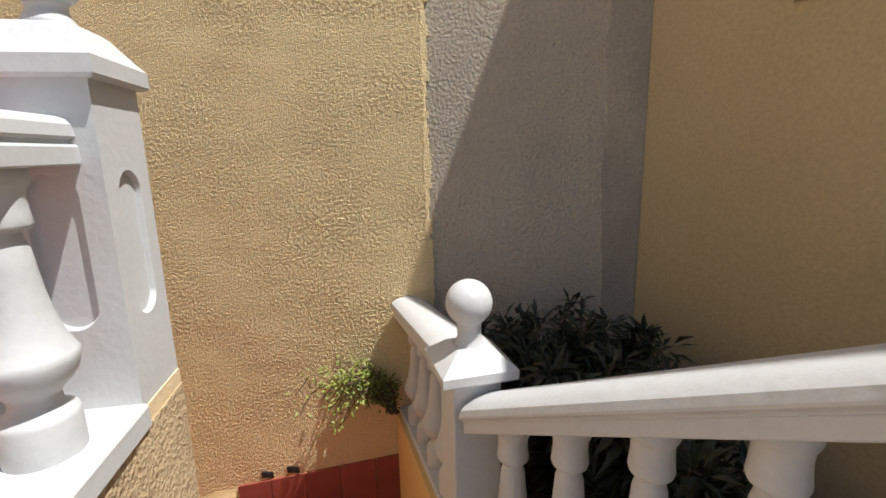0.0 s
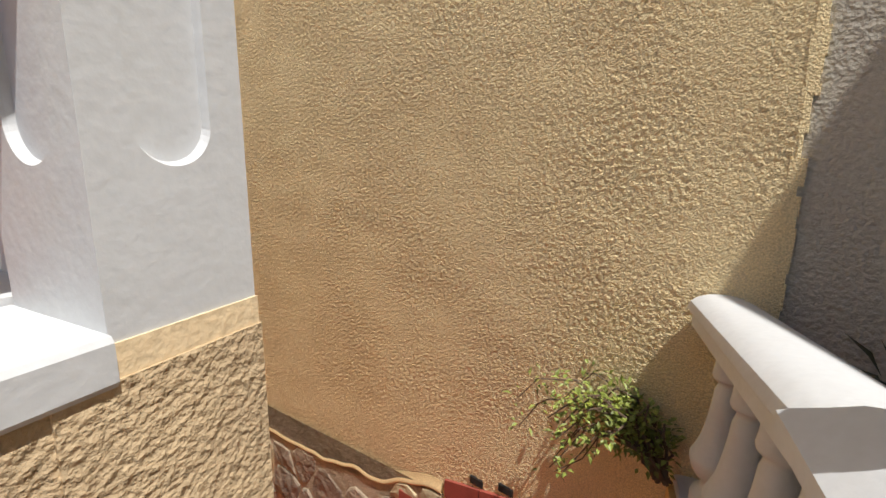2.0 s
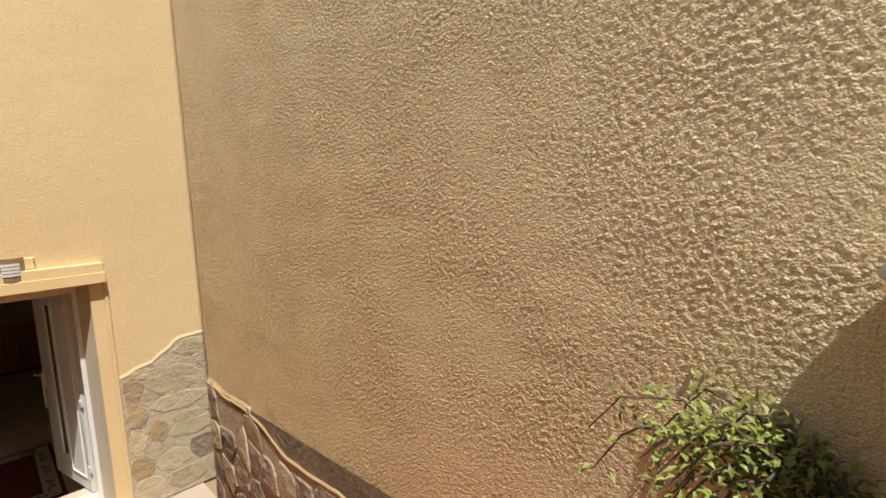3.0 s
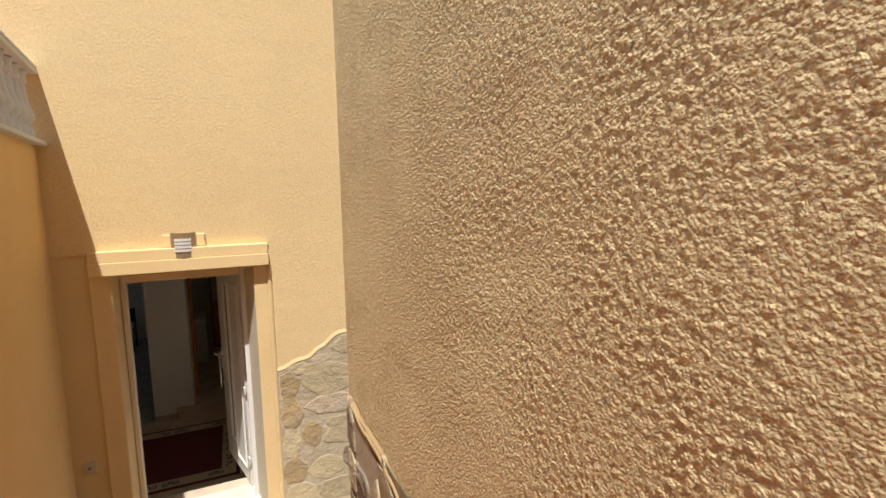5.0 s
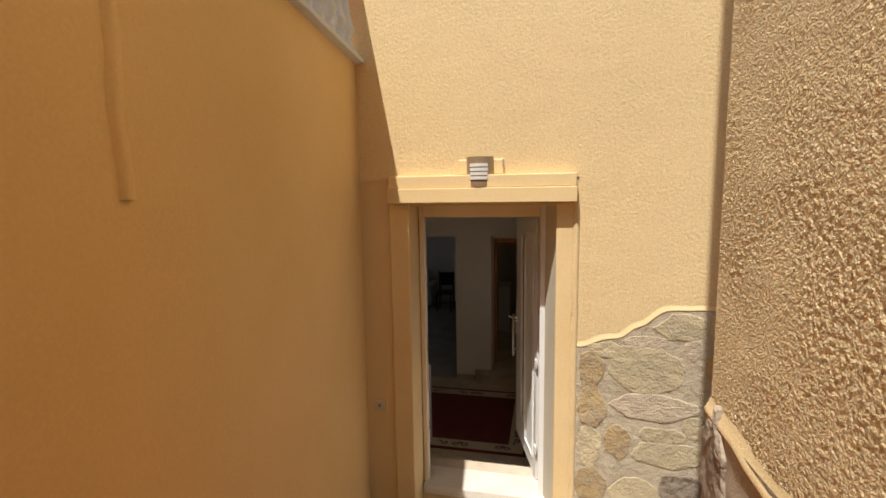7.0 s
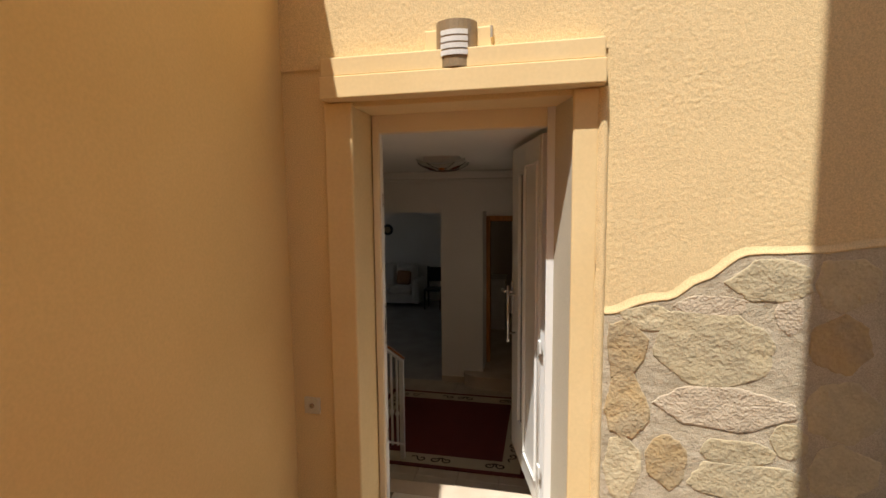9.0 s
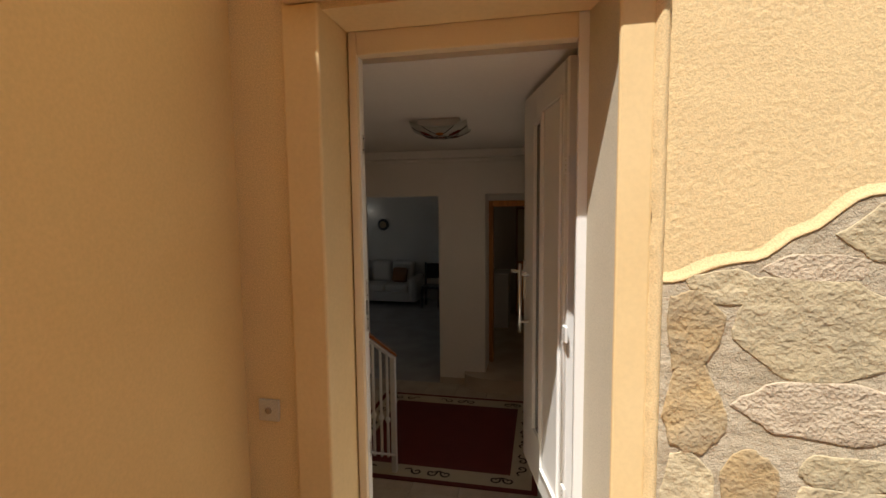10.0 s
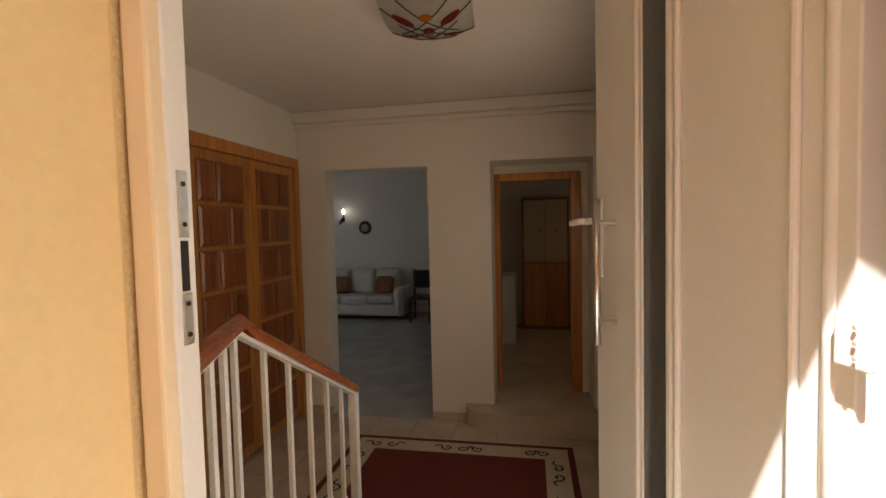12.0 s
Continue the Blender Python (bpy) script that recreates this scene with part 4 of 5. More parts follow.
for k, dy in enumerate((0.0, 0.145)):
    b = bmesh.new()
    p = R0 + RDIR * (0.815 - dy * 0.9)
    box(b, -0.002, 0.03, -0.032, 0.032, 2.056 + k * 0.034, 2.092 + k * 0.034, 0.006, Matrix.Translation((p.x - 0.004, p.y, 0)))
    tagged(link("weep_hole", b, M_DARK), "dark drain hole above the red skirting tiles", "drain hole", "drain holes")

vent = thing("wall_vent", "small pale louvred vent grille high on the shaded wall", "vent", "", Matrix.Translation((0.60, -6.689, 4.02)) @ Matrix.Rotation(math.pi + math.atan2(0.342, 0.94), 4, "Z"))
b = bmesh.new()
for x0, x1, z0, z1 in ((-0.09, 0.09, -0.075, -0.06), (-0.09, 0.09, 0.06, 0.075), (-0.09, -0.075, -0.06, 0.06), (0.075, 0.09, -0.06, 0.06)):
    box(b, x0, x1, -0.012, -0.001, z0, z1)
part("frame", b, M_NEIGH, vent)
for k in range(7):
    b = bmesh.new()
    box(b, -0.075, 0.075, -0.010, -0.003, -0.055 + k * 0.0165, -0.048 + k * 0.0165)
    part("slat", b, M_NEIGH, vent)

# ---- the hall behind the door ----
HX0, HX1, HY1 = -1.741, 1.02, 3.787
bm = bmesh.new()
box(bm, HX0 - 0.2, HX1 + 0.2, 0.46, HY1 + 0.2, FLOOR - 0.2, FLOOR - 0.012)
structure("floor_hall", bm, M_GROUT, "floor bed under the marble of the hall")
bm = bmesh.new()
box(bm, -0.55, HX1, 0.476, 0.62, FLOOR - 0.1, SILL - 0.004, 0.006)
box(bm, -0.48, HX1, 0.621, 0.91, FLOOR - 0.1, SILL - 0.188, 0.006)
box(bm, -0.48, HX1, 0.911, 1.20, FLOOR - 0.1, SILL - 0.376, 0.006)
structure("steps_hall", bm, M_MARBLE, "pale marble landing and steps inside the door")
bm = bmesh.new()
box(bm, HX0 - 0.2, HX1 + 0.2, 0.46, HY1 + 0.2, CEIL, CEIL + 0.2)
structure("ceiling_hall", bm, M_PLASTER, "white plaster ceiling of the hall")
bm = bmesh.new()
box(bm, HX0 - 0.2, HX0, 0.46, 2.26, FLOOR - 0.1, CEIL)
box(bm, HX0 - 0.2, HX0, 2.26, HY1 + 0.2, 1.70, CEIL)
structure("wall_hall_west", bm, M_PLASTER, "white plaster wall above the built-in wardrobe")
bm = bmesh.new()
box(bm, HX1, HX1 + 0.2, 0.46, 1.5, FLOOR - 0.1, CEIL)
box(bm, HX1, HX1 + 0.2, 2.9, HY1 + 0.4, FLOOR - 0.1, CEIL)
box(bm, HX1, HX1 + 0.2, 1.5, 2.9, FLOOR - 0.1, 0.3)
box(bm, HX1, HX1 + 0.2, 1.5, 2.9, 1.7, CEIL)
structure("wall_hall_east", bm, M_PLASTER, "white plaster wall of the hall")
OX0, OX1, OZ = -1.467, -0.508, 1.583
RX0, RX1, RZ = 0.048, 0.90, 1.60
BSTEP = -0.53
bm = bmesh.new()
box(bm, HX0, OX0, HY1, HY1 + 0.16, FLOOR - 0.1, CEIL)
box(bm, OX0, OX1, HY1, HY1 + 0.16, OZ, CEIL)
box(bm, OX1, RX0, HY1, HY1 + 0.16, FLOOR - 0.1, CEIL)
box(bm, RX0, RX1, HY1, HY1 + 0.16, RZ, CEIL)
box(bm, RX1, HX1, HY1, HY1 + 0.16, FLOOR - 0.1, CEIL)
structure("wall_hall_north", bm, M_PLASTER, "white plaster wall with an open doorway and a door recess")
bm = bmesh.new()
box(bm, HX0 + 0.002, HX1 - 0.002, HY1 - 0.10, HY1 - 0.002, 2.015, CEIL - 0.002, 0.012)
box(bm, HX0 + 0.002, HX1 - 0.002, HY1 - 0.045, HY1 - 0.002, 1.972, 2.015, 0.012)
structure("trim_cornice", bm, M_PLASTER, "white plaster cornice under the ceiling")
bm = bmesh.new()
box(bm, OX1 + 0.002, RX0 - 0.002, HY1 - 0.014, HY1 - 0.002, FLOOR, FLOOR + 0.075)
structure("baseboard_1", bm, M_MARBLE, "beige marble skirting")
bm = bmesh.new()
box(bm, HX0 + 0.002, OX0 - 0.002, HY1 - 0.014, HY1 - 0.002, FLOOR, FLOOR + 0.075)
structure("baseboard_2", bm, M_MARBLE, "beige marble skirting")

# rounded step before the second door
bm = bmesh.new()
pl = [(-0.20, HY1 - 0.002)] + [(-0.20 + 0.30 * (1 - math.cos(t)), HY1 - 0.02 - 0.20 * math.sin(t)) for t in [math.pi / 2 * k / 10 for k in range(11)]] + [(HX1 - 0.002, HY1 - 0.22), (HX1 - 0.002, HY1 - 0.002)]
prism(bm, pl, FLOOR, BSTEP)
structure("step_door", bm, M_MARBLE, "beige marble step with a rounded end")

# second door recess and room behind
bm = bmesh.new()
box(bm, RX0 - 0.1, RX0, HY1 + 0.16, 4.20, BSTEP, RZ + 0.1)
box(bm, RX1, RX1 + 0.1, HY1 + 0.16, 4.20, BSTEP, RZ + 0.1)
box(bm, RX0, RX1, HY1 + 0.16, 4.20, RZ, RZ + 0.1)
structure("wall_recess_door", bm, M_PLASTER, "white plaster sides of the door recess")
bm = bmesh.new()
box(bm, RX0 - 0.002, RX1 + 0.002, HY1 - 0.001, 4.35, FLOOR - 0.1, BSTEP)
box(bm, -0.4, 1.6, 4.35, 7.2, FLOOR - 0.1, BSTEP)
structure("floor_utility", bm, M_MARBLE, "beige marble floor of the utility room")
dframe = tagged(new("door_2"), "varnished pine door frame of the utility room, door out of sight", "", "", "structure")
for nm, x0, x1, z0, z1 in (("jamb", 0.018, 0.10, BSTEP, 1.526), ("jamb", 0.745, 0.84, BSTEP, 1.526), ("head", 0.10, 0.745, 1.452, 1.526)):
    b = bmesh.new()
    box(b, x0, x1, 4.18, 4.31, z0, z1, 0.008)
    part(nm, b, M_WOOD, dframe)
bm = bmesh.new()
box(bm, -0.5, 0.018, 4.20, 4.4, BSTEP - 0.1, 2.2)
box(bm, 0.84, 1.7, 4.20, 4.4, BSTEP - 0.1, 2.2)
box(bm, 0.018, 0.84, 4.20, 4.4, 1.526, 2.2)
box(bm, -0.5, -0.4, 4.3, 7.2, BSTEP - 0.1, 2.2)
box(bm, 1.6, 1.7, 4.3, 7.2, BSTEP - 0.1, 2.2)
box(bm, -0.5, 1.7, 7.2, 7.3, BSTEP - 0.1, 2.2)
structure("wall_utility", bm, M_PLASTER, "plain walls of the utility room")
bm = bmesh.new()
box(bm, -0.5, 1.7, 4.21, 7.3, 2.2, 2.3)
structure("ceiling_utility", bm, M_PLASTER, "plain ceiling of the utility room")

wm = thing("washing_machine", "white upright washing machine inside the utility room", "washing machine", "", Matrix.Translation((-0.05, 6.2, BSTEP)))
b = bmesh.new()
box(b, -0.22, 0.22, -0.3, 0.3, 0.0, 0.86, 0.012)
part("body", b, M_ENAMEL, wm)
b = bmesh.new()
box(b, -0.225, 0.225, -0.305, 0.305, 0.86, 0.90, 0.008)
part("lid", b, M_ENAMEL, wm)
b = bmesh.new()
box(b, 0.221, 0.226, -0.2, 0.1, 0.74, 0.82, 0.002)
part("control_panel", b, M_PLASTIC, wm)

cup = thing("tall_cupboard", "pine cupboard with pale upper doors and round knobs", "cupboard", "", Matrix.Translation((0.59, 6.85, BSTEP)))
b = bmesh.new()
box(b, -0.345, 0.345, -0.02, 0.33, 0.0, 1.97, 0.006)
part("carcass", b, M_WOODD, cup)
for x0, x1, kx in ((-0.314, -0.003, -0.081), (0.003, 0.314, 0.156)):
    b = bmesh.new()
    box(b, x0, x1, -0.045, -0.021, 1.01, 1.935, 0.006)
    d = part("upper_door", b, M_RUG_CREAM, cup, "pale cream upper door")
    b = bmesh.new()
    lathe(b, [(0.008, 0), (0.008, 0.014), (0.024, 0.02), (0.024, 0.03), (0.008, 0.038)], 14, Matrix.Translation((kx, -0.045, 1.48)) @ Matrix.Rotation(math.pi / 2, 4, "X"))
    part("knob", b, M_WOOD, d)
    b = bmesh.new()
    box(b, x0, x1, -0.045, -0.021, 0.06, 0.995, 0.006)
    part("lower_door", b, M_WOOD, cup)

chest = thing("hall_cabinet", "dark brown wooden cabinet against the hall wall behind the door", "cabinet", "", Matrix.Translation((0.91, 2.72, FLOOR)))
b = bmesh.new()
box(b, -0.095, 0.105, -0.24, 0.24, 0.06, 0.94, 0.006)
part("body", b, M_CABINET, chest)
b = bmesh.new()
box(b, -0.115, 0.107, -0.26, 0.26, 0.94, 0.975, 0.008)
part("top", b, M_CABINET, chest)
for y in (-0.2, 0.2):
    for x in (-0.075, 0.085):
        b = bmesh.new()
        box(b, x - 0.018, x + 0.018, y - 0.018, y + 0.018, 0.0, 0.06, 0.003)
        part("foot", b, M_CABINET, chest)

# ---- living room beyond the doorway ----
bm = bmesh.new()
box(bm, -5.5, -0.35, HY1 + 0.16, 9.0, FLOOR - 0.2, FLOOR)
box(bm, OX0, OX1, HY1 - 0.001, HY1 + 0.16, FLOOR - 0.2, FLOOR)
structure("floor_living", bm, M_GREYFLOOR, "polished grey marble floor of the living room")
bm = bmesh.new()
box(bm, -5.6, -0.35, HY1 + 0.16, 9.1, 2.2, 2.35)
structure("ceiling_living", bm, M_PLASTER, "white ceiling of the living room")
bm = bmesh.new()
box(bm, -5.6, -0.35, 9.0, 9.15, FLOOR - 0.2, 2.2)
box(bm, -0.5, -0.35, 4.3, 9.0, FLOOR - 0.2, 2.2)
box(bm, -5.5, HX0 - 0.001, HY1 + 0.0, HY1 + 0.16, FLOOR - 0.2, 2.2)
box(bm, -5.6, -5.5, HY1, 5.0, FLOOR - 0.2, 2.2)
box(bm, -5.6, -5.5, 7.4, 9.0, FLOOR - 0.2, 2.2)
box(bm, -5.6, -5.5, 5.0, 7.4, 1.6, 2.2)
box(bm, -5.6, -5.5, 5.0, 7.4, FLOOR - 0.2, 0.3)
structure("wall_living", bm, M_PLASTER, "white plaster walls of the living room")
# West window out of view, added to bring light into the living room.
win = tagged(new("unseen_window_1"), "unseen white framed living room window added to let light in", "", "", "structure")
b = bmesh.new()
for y0, y1, z0, z1 in ((5.0, 5.06, 0.3, 1.6), (7.34, 7.4, 0.3, 1.6), (6.17, 6.23, 0.36, 1.54), (5.06, 7.34, 0.3, 0.36), (5.06, 7.34, 1.54, 1.6)):
    box(b, -5.58, -5.53, y0, y1, z0, z1)
part("window_frame", b, M_UPVC, win)
for y0, y1 in ((5.06, 6.17), (6.23, 7.34)):
    b = bmesh.new()
    box(b, -5.56, -5.552, y0, y1, 0.36, 1.54)
    ob = part("pane", b, M_GLASS, win)
    ob.visible_shadow = False


def cushion_mesh(w, d, h, r=0.05):
    b = bmesh.new()
    box(b, -w / 2, w / 2, -d / 2, d / 2, 0, h, r)
    return b


sofa = thing("sofa", "pale fabric three-seat sofa against the living room wall", "sofa", "", Matrix.Translation((-2.98, 8.5, FLOOR)))
b = bmesh.new()
box(b, -1.0, 1.0, -0.40, 0.42, 0.08, 0.30, 0.03)
part("base", b, M_SOFA, sofa, smooth=False)
for x in (-0.98, 0.80):
    b = bmesh.new()
    box(b, x, x + 0.20, -0.42, 0.42, 0.06, 0.62, 0.09)
    part("armrest", b, M_SOFA, sofa)
for k in range(3):
    b = bmesh.new()
    box(b, -0.775 + k * 0.525, -0.255 + k * 0.525, -0.42, 0.20, 0.30, 0.45, 0.05)
    part("seat_cushion", b, M_SOFA, sofa)
    b = bmesh.new()
    box(b, -0.775 + k * 0.525, -0.255 + k * 0.525, 0.14, 0.40, 0.42, 0.93, 0.08)
    part("back_cushion", b, M_SOFA, sofa)
for k, (x, rz) in enumerate(((-0.42, 12), (0.50, -9))):
    cu = tagged(link("cushion", cushion_mesh(0.36, 0.13, 0.34, 0.055), M_CUSHION), "brown patterned cushion leaning on the sofa back", "cushion", "sofa cushions")
    cu.matrix_world = Matrix.Translation((-2.98 + x, 8.50, FLOOR + 0.455)) @ Matrix.Rotation(radians(rz), 4, "Z") @ Matrix.Rotation(radians(-14), 4, "X")

arm = thing("dining_chair", "black lacquered chair beside the sofa", "chair", "", Matrix.Translation((-1.62, 8.1, FLOOR)))
b = bmesh.new()
box(b, -0.2, 0.2, -0.2, 0.2, 0.42, 0.47, 0.015)
part("seat", b, M_BLACK, arm)
for x, y, h in ((-0.18, -0.18, 0.42), (0.18, -0.18, 0.42), (-0.18, 0.18, 0.95), (0.18, 0.18, 0.95)):
    b = bmesh.new()
    box(b, x - 0.018, x + 0.018, y - 0.018, y + 0.018, 0, h, 0.004)
    part("leg", b, M_BLACK, arm)
b = bmesh.new()
box(b, -0.16, 0.16, 0.165, 0.195, 0.6, 0.93, 0.01)
part("backrest", b, M_BLACK, arm)

clock = thing("wall_clock", "small round dark clock on the living room wall", "clock", "", Matrix.Translation((-3.01, 9.0, 1.06)))
b = bmesh.new()
lathe(b, [(0.13, 0), (0.14, 0.01), (0.13, 0.03), (0.115, 0.034)], 32, Matrix.Rotation(math.pi / 2, 4, "X"))
part("rim", b, M_BLACK, clock)
b = bmesh.new()
lathe(b, [(0.08, 0.034), (0.08, 0.037)], 32, Matrix.Rotation(math.pi / 2, 4, "X"))
part("dial", b, M_BRONZE, clock)

sconce = thing("wall_sconce", "dark curled wall sconce with a lit candle bulb", "wall lamp", "", Matrix.Translation((-3.50, 8.999, 1.23)))
b = bmesh.new()
lathe(b, [(0.05, 0), (0.045, 0.015), (0.02, 0.02)], 18, Matrix.Rotation(math.pi / 2, 4, "X"))
part("back_plate", b, M_LEAD, sconce)
b = bmesh.new()
tube(b, [(-0.02, -0.01, 0), (-0.05, -0.08, -0.05), (-0.02, -0.14, -0.09), (0.05, -0.17, -0.06), (0.09, -0.17, 0.02)], 0.012, 8)
part("arm", b, M_LEAD, sconce)
b = bmesh.new()
lathe(b, [(0.012, 0.02), (0.04, 0.035), (0.04, 0.045), (0.014, 0.05), (0.014, 0.12)], 14, Matrix.Translation((0.09, -0.17, 0)))
part("candle_cup", b, M_LEAD, sconce)
mglow = material("lit_bulb_glass", (0.9, 0.9, 0.85), 0.3)
mglow.node_tree.nodes["Principled BSDF"].inputs["Emission Color"].default_value = (1.0, 0.95, 0.85, 1)
mglow.node_tree.nodes["Principled BSDF"].inputs["Emission Strength"].default_value = 3.0
b = bmesh.new()
lathe(b, [(0.014, 0.12), (0.026, 0.145), (0.028, 0.165), (0.016, 0.20), (0.003, 0.225)], 14, Matrix.Translation((0.09, -0.17, 0)))
part("bulb", b, mglow, sconce, "lit candle-shaped bulb", True)

# Unseen hall window, added only to go with the hall's fill lamp.
win = tagged(new("unseen_window_2"), "unseen white framed side window added to the hall for fill light", "", "", "structure")
b = bmesh.new()
for y0, y1, z0, z1 in ((1.5, 1.56, 0.3, 1.7), (2.84, 2.9, 0.3, 1.7), (1.56, 2.84, 0.3, 0.36), (1.56, 2.84, 1.64, 1.7)):
    box(b, HX1 + 0.08, HX1 + 0.13, y0, y1, z0, z1)
part("window_frame", b, M_UPVC, win)
b = bmesh.new()
box(b, HX1 + 0.1, HX1 + 0.108, 1.56, 2.84, 0.36, 1.64)
ob = part("pane", b, M_GLASS, win)
ob.visible_shadow = False

# ---- built-in wardrobe ----
ward = thing("built_in_wardrobe", "varnished pine built-in wardrobe with raised block panels", "wardrobe", "", Matrix.Translation((HX0, 2.272, FLOOR)))
WL = HY1 - 2.272 - 0.02
b = bmesh.new()
box(b, -0.55, -0.04, 0.0, WL, 0.02, 2.36)
part("carcass", b, M_WOODD, ward)
for y0, y1, z0, z1 in ((0, WL, 2.30, 2.39), (0, 0.07, 0.0, 2.30), (WL - 0.07, WL, 0.0, 2.30)):
    b = bmesh.new()
    box(b, -0.04, 0.022, y0, y1, z0, z1, 0.006)
    part("frame_rail", b, M_WOOD, ward)
half = (WL - 0.14) / 2
for k in range(2):
    y0 = 0.07 + k * half + 0.003
    y1 = y0 + half - 0.006
    b = bmesh.new()
    box(b, -0.035, -0.005, y0, y1, 0.03, 2.297, 0.003)
    d = part("door", b, M_WOOD, ward)
    rows = 7
    inner0, inner1 = y0 + 0.075, y1 - 0.075
    hgt = (2.24 - 0.10) / rows
    for r in range(rows):
        cuts = (0.0, 0.62, 1.0) if (r + k) % 2 else (0.0, 0.38, 1.0)
        for c0, c1 in zip(cuts, cuts[1:]):
            ya, yb = inner0 + (inner1 - inner0) * c0 + 0.012, inner0 + (inner1 - inner0) * c1 - 0.012
            za, zb = 0.10 + r * hgt + 0.014, 0.10 + (r + 1) * hgt - 0.014
            for z0, z1 in ((za, zb),):
                b = bmesh.new()
                prev = None
                for x, ins in ((-0.008, 0.0), (0.004, 0.0), (0.014, 0.02), (0.014, 0.03), (0.010, 0.034)):
                    ring = [b.verts.new((x, y, z)) for y, z in ((ya + ins, z0 + ins), (yb - ins, z0 + ins), (yb - ins, z1 - ins), (ya + ins, z1 - ins))]
                    if prev:
                        for q in range(4):
                            b.faces.new((prev[q], prev[(q + 1) % 4], ring[(q + 1) % 4], ring[q]))
                    prev = ring
                b.faces.new(prev)
                part("block_panel", b, M_WOODD, d)

# ---- hall stair rail ----
rail = thing("stair_rail", "white iron stair rail with a mahogany handrail inside the door", "railing")
PK, EN, NR = Vector((-0.48, 0.96, 0.76)), Vector((-0.455, 1.80, 0.275)), Vector((-0.28, 0.48, 0.76))
HAND = [(-0.030, -0.005), (-0.032, 0.012), (-0.024, 0.032), (-0.010, 0.042), (0.010, 0.042), (0.024, 0.032), (0.032, 0.012), (0.030, -0.005)]
b = bmesh.new()
sweep(b, HAND, [NR, NR.lerp(PK, 0.55), NR.lerp(PK, 0.92), PK + Vector((0, 0.02, 0.0)), PK.lerp(EN, 0.08), PK.lerp(EN, 0.5), EN])
part("handrail", b, M_HANDRAIL, rail)
b = bmesh.new()
sweep(b, [(-0.018, -0.020), (-0.018, -0.006), (0.018, -0.006), (0.018, -0.020)], [NR, PK, PK.lerp(EN, 0.06), EN])
part("flat_bar", b, M_IRON, rail)


posts = [NR.lerp(PK, u) for u in (0.25, 0.5, 0.75, 0.985)] + [PK.lerp(EN, u) for u in (0.17, 0.34, 0.51, 0.68, 0.84)]
for p in posts:
    b = bmesh.new()
    z0 = max(FLOOR + 0.02, p.z - 0.84)
    box(b, p.x - 0.008, p.x + 0.008, p.y - 0.008, p.y + 0.008, z0, p.z - 0.012)
    bar = part("baluster", b, M_IRON, rail)
    b = bmesh.new()
    lathe(b, [(0.004, -0.03), (0.016, -0.018), (0.021, 0), (0.016, 0.018), (0.004, 0.03)], 14, Matrix.Translation((p.x, p.y, z0 + 0.30)))
    part("knob", b, M_IRON, bar, smooth=True)
b = bmesh.new()
box(b, EN.x - 0.02, EN.x + 0.02, EN.y - 0.02, EN.y + 0.02, FLOOR, EN.z - 0.01, 0.003)
part("newel_post", b, M_IRON, rail)
b = bmesh.new()
sweep(b, [(-0.015, -0.83), (-0.015, -0.81), (0.015, -0.81), (0.015, -0.83)], [PK, PK.lerp(EN, 0.97)])
part("bottom_bar", b, M_IRON, rail)

# ---- rug ----
rug = thing("rug", "dark red hall rug with a cream scrolled border", "rug", "", Matrix.Translation((0, 0, FLOOR)))
GX0, GX1, GY0, GY1 = -1.06, 0.68, 1.70, 3.38


def rug_ring(name, x0, x1, y0, y1, w, z, mat):
    b = bmesh.new()
    for a in ((x0, x1, y0, y0 + w), (x0, x1, y1 - w, y1), (x0, x0 + w, y0 + w, y1 - w), (x1 - w, x1, y0 + w, y1 - w)):
        box(b, *a, 0.0, z)
    part(name, b, mat, rug)


rug_ring("outer_edge", GX0, GX1, GY0, GY1, 0.045, 0.010, M_RUG_RED)
rug_ring("border", GX0 + 0.045, GX1 - 0.045, GY0 + 0.045, GY1 - 0.045, 0.17, 0.0105, M_RUG_CREAM)
b = bmesh.new()
box(b, GX0 + 0.215, GX1 - 0.215, GY0 + 0.215, GY1 - 0.215, 0.0, 0.011)
part("field", b, M_RUG_RED, rug)


def scroll(b, cx, cy, ang, flip):
    pts = []
    for k in range(26):
        t = k / 25 * 4.2 * math.pi / 2
        r = 0.008 + 0.037 * k / 25
        pts.append((r * math.cos(t), r * math.sin(t) * flip))
    pts += [(pts[-1][0] + 0.02, pts[-1][1] + 0.02 * flip), (pts[-1][0] + 0.06, pts[-1][1] + 0.004 * flip)]
    m = Matrix.Translation((cx, cy, 0)) @ Matrix.Rotation(ang, 4, "Z")
    prev = None
    for i, (x, y) in enumerate(pts):
        p, q = pts[max(i - 1, 0)], pts[min(i + 1, len(pts) - 1)]
        d = Vector((q[0] - p[0], q[1] - p[1]))
        d = d.normalized() if d.length > 1e-6 else Vector((1, 0))
        s = Vector((-d.y, d.x)) * 0.008
        cur = [b.verts.new(m @ Vector((x + s.x * e, y + s.y * e, 0.013))) for e in (-1, 1)]
        if prev:
            b.faces.new((prev[0], prev[1], cur[1], cur[0]))
        prev = cur


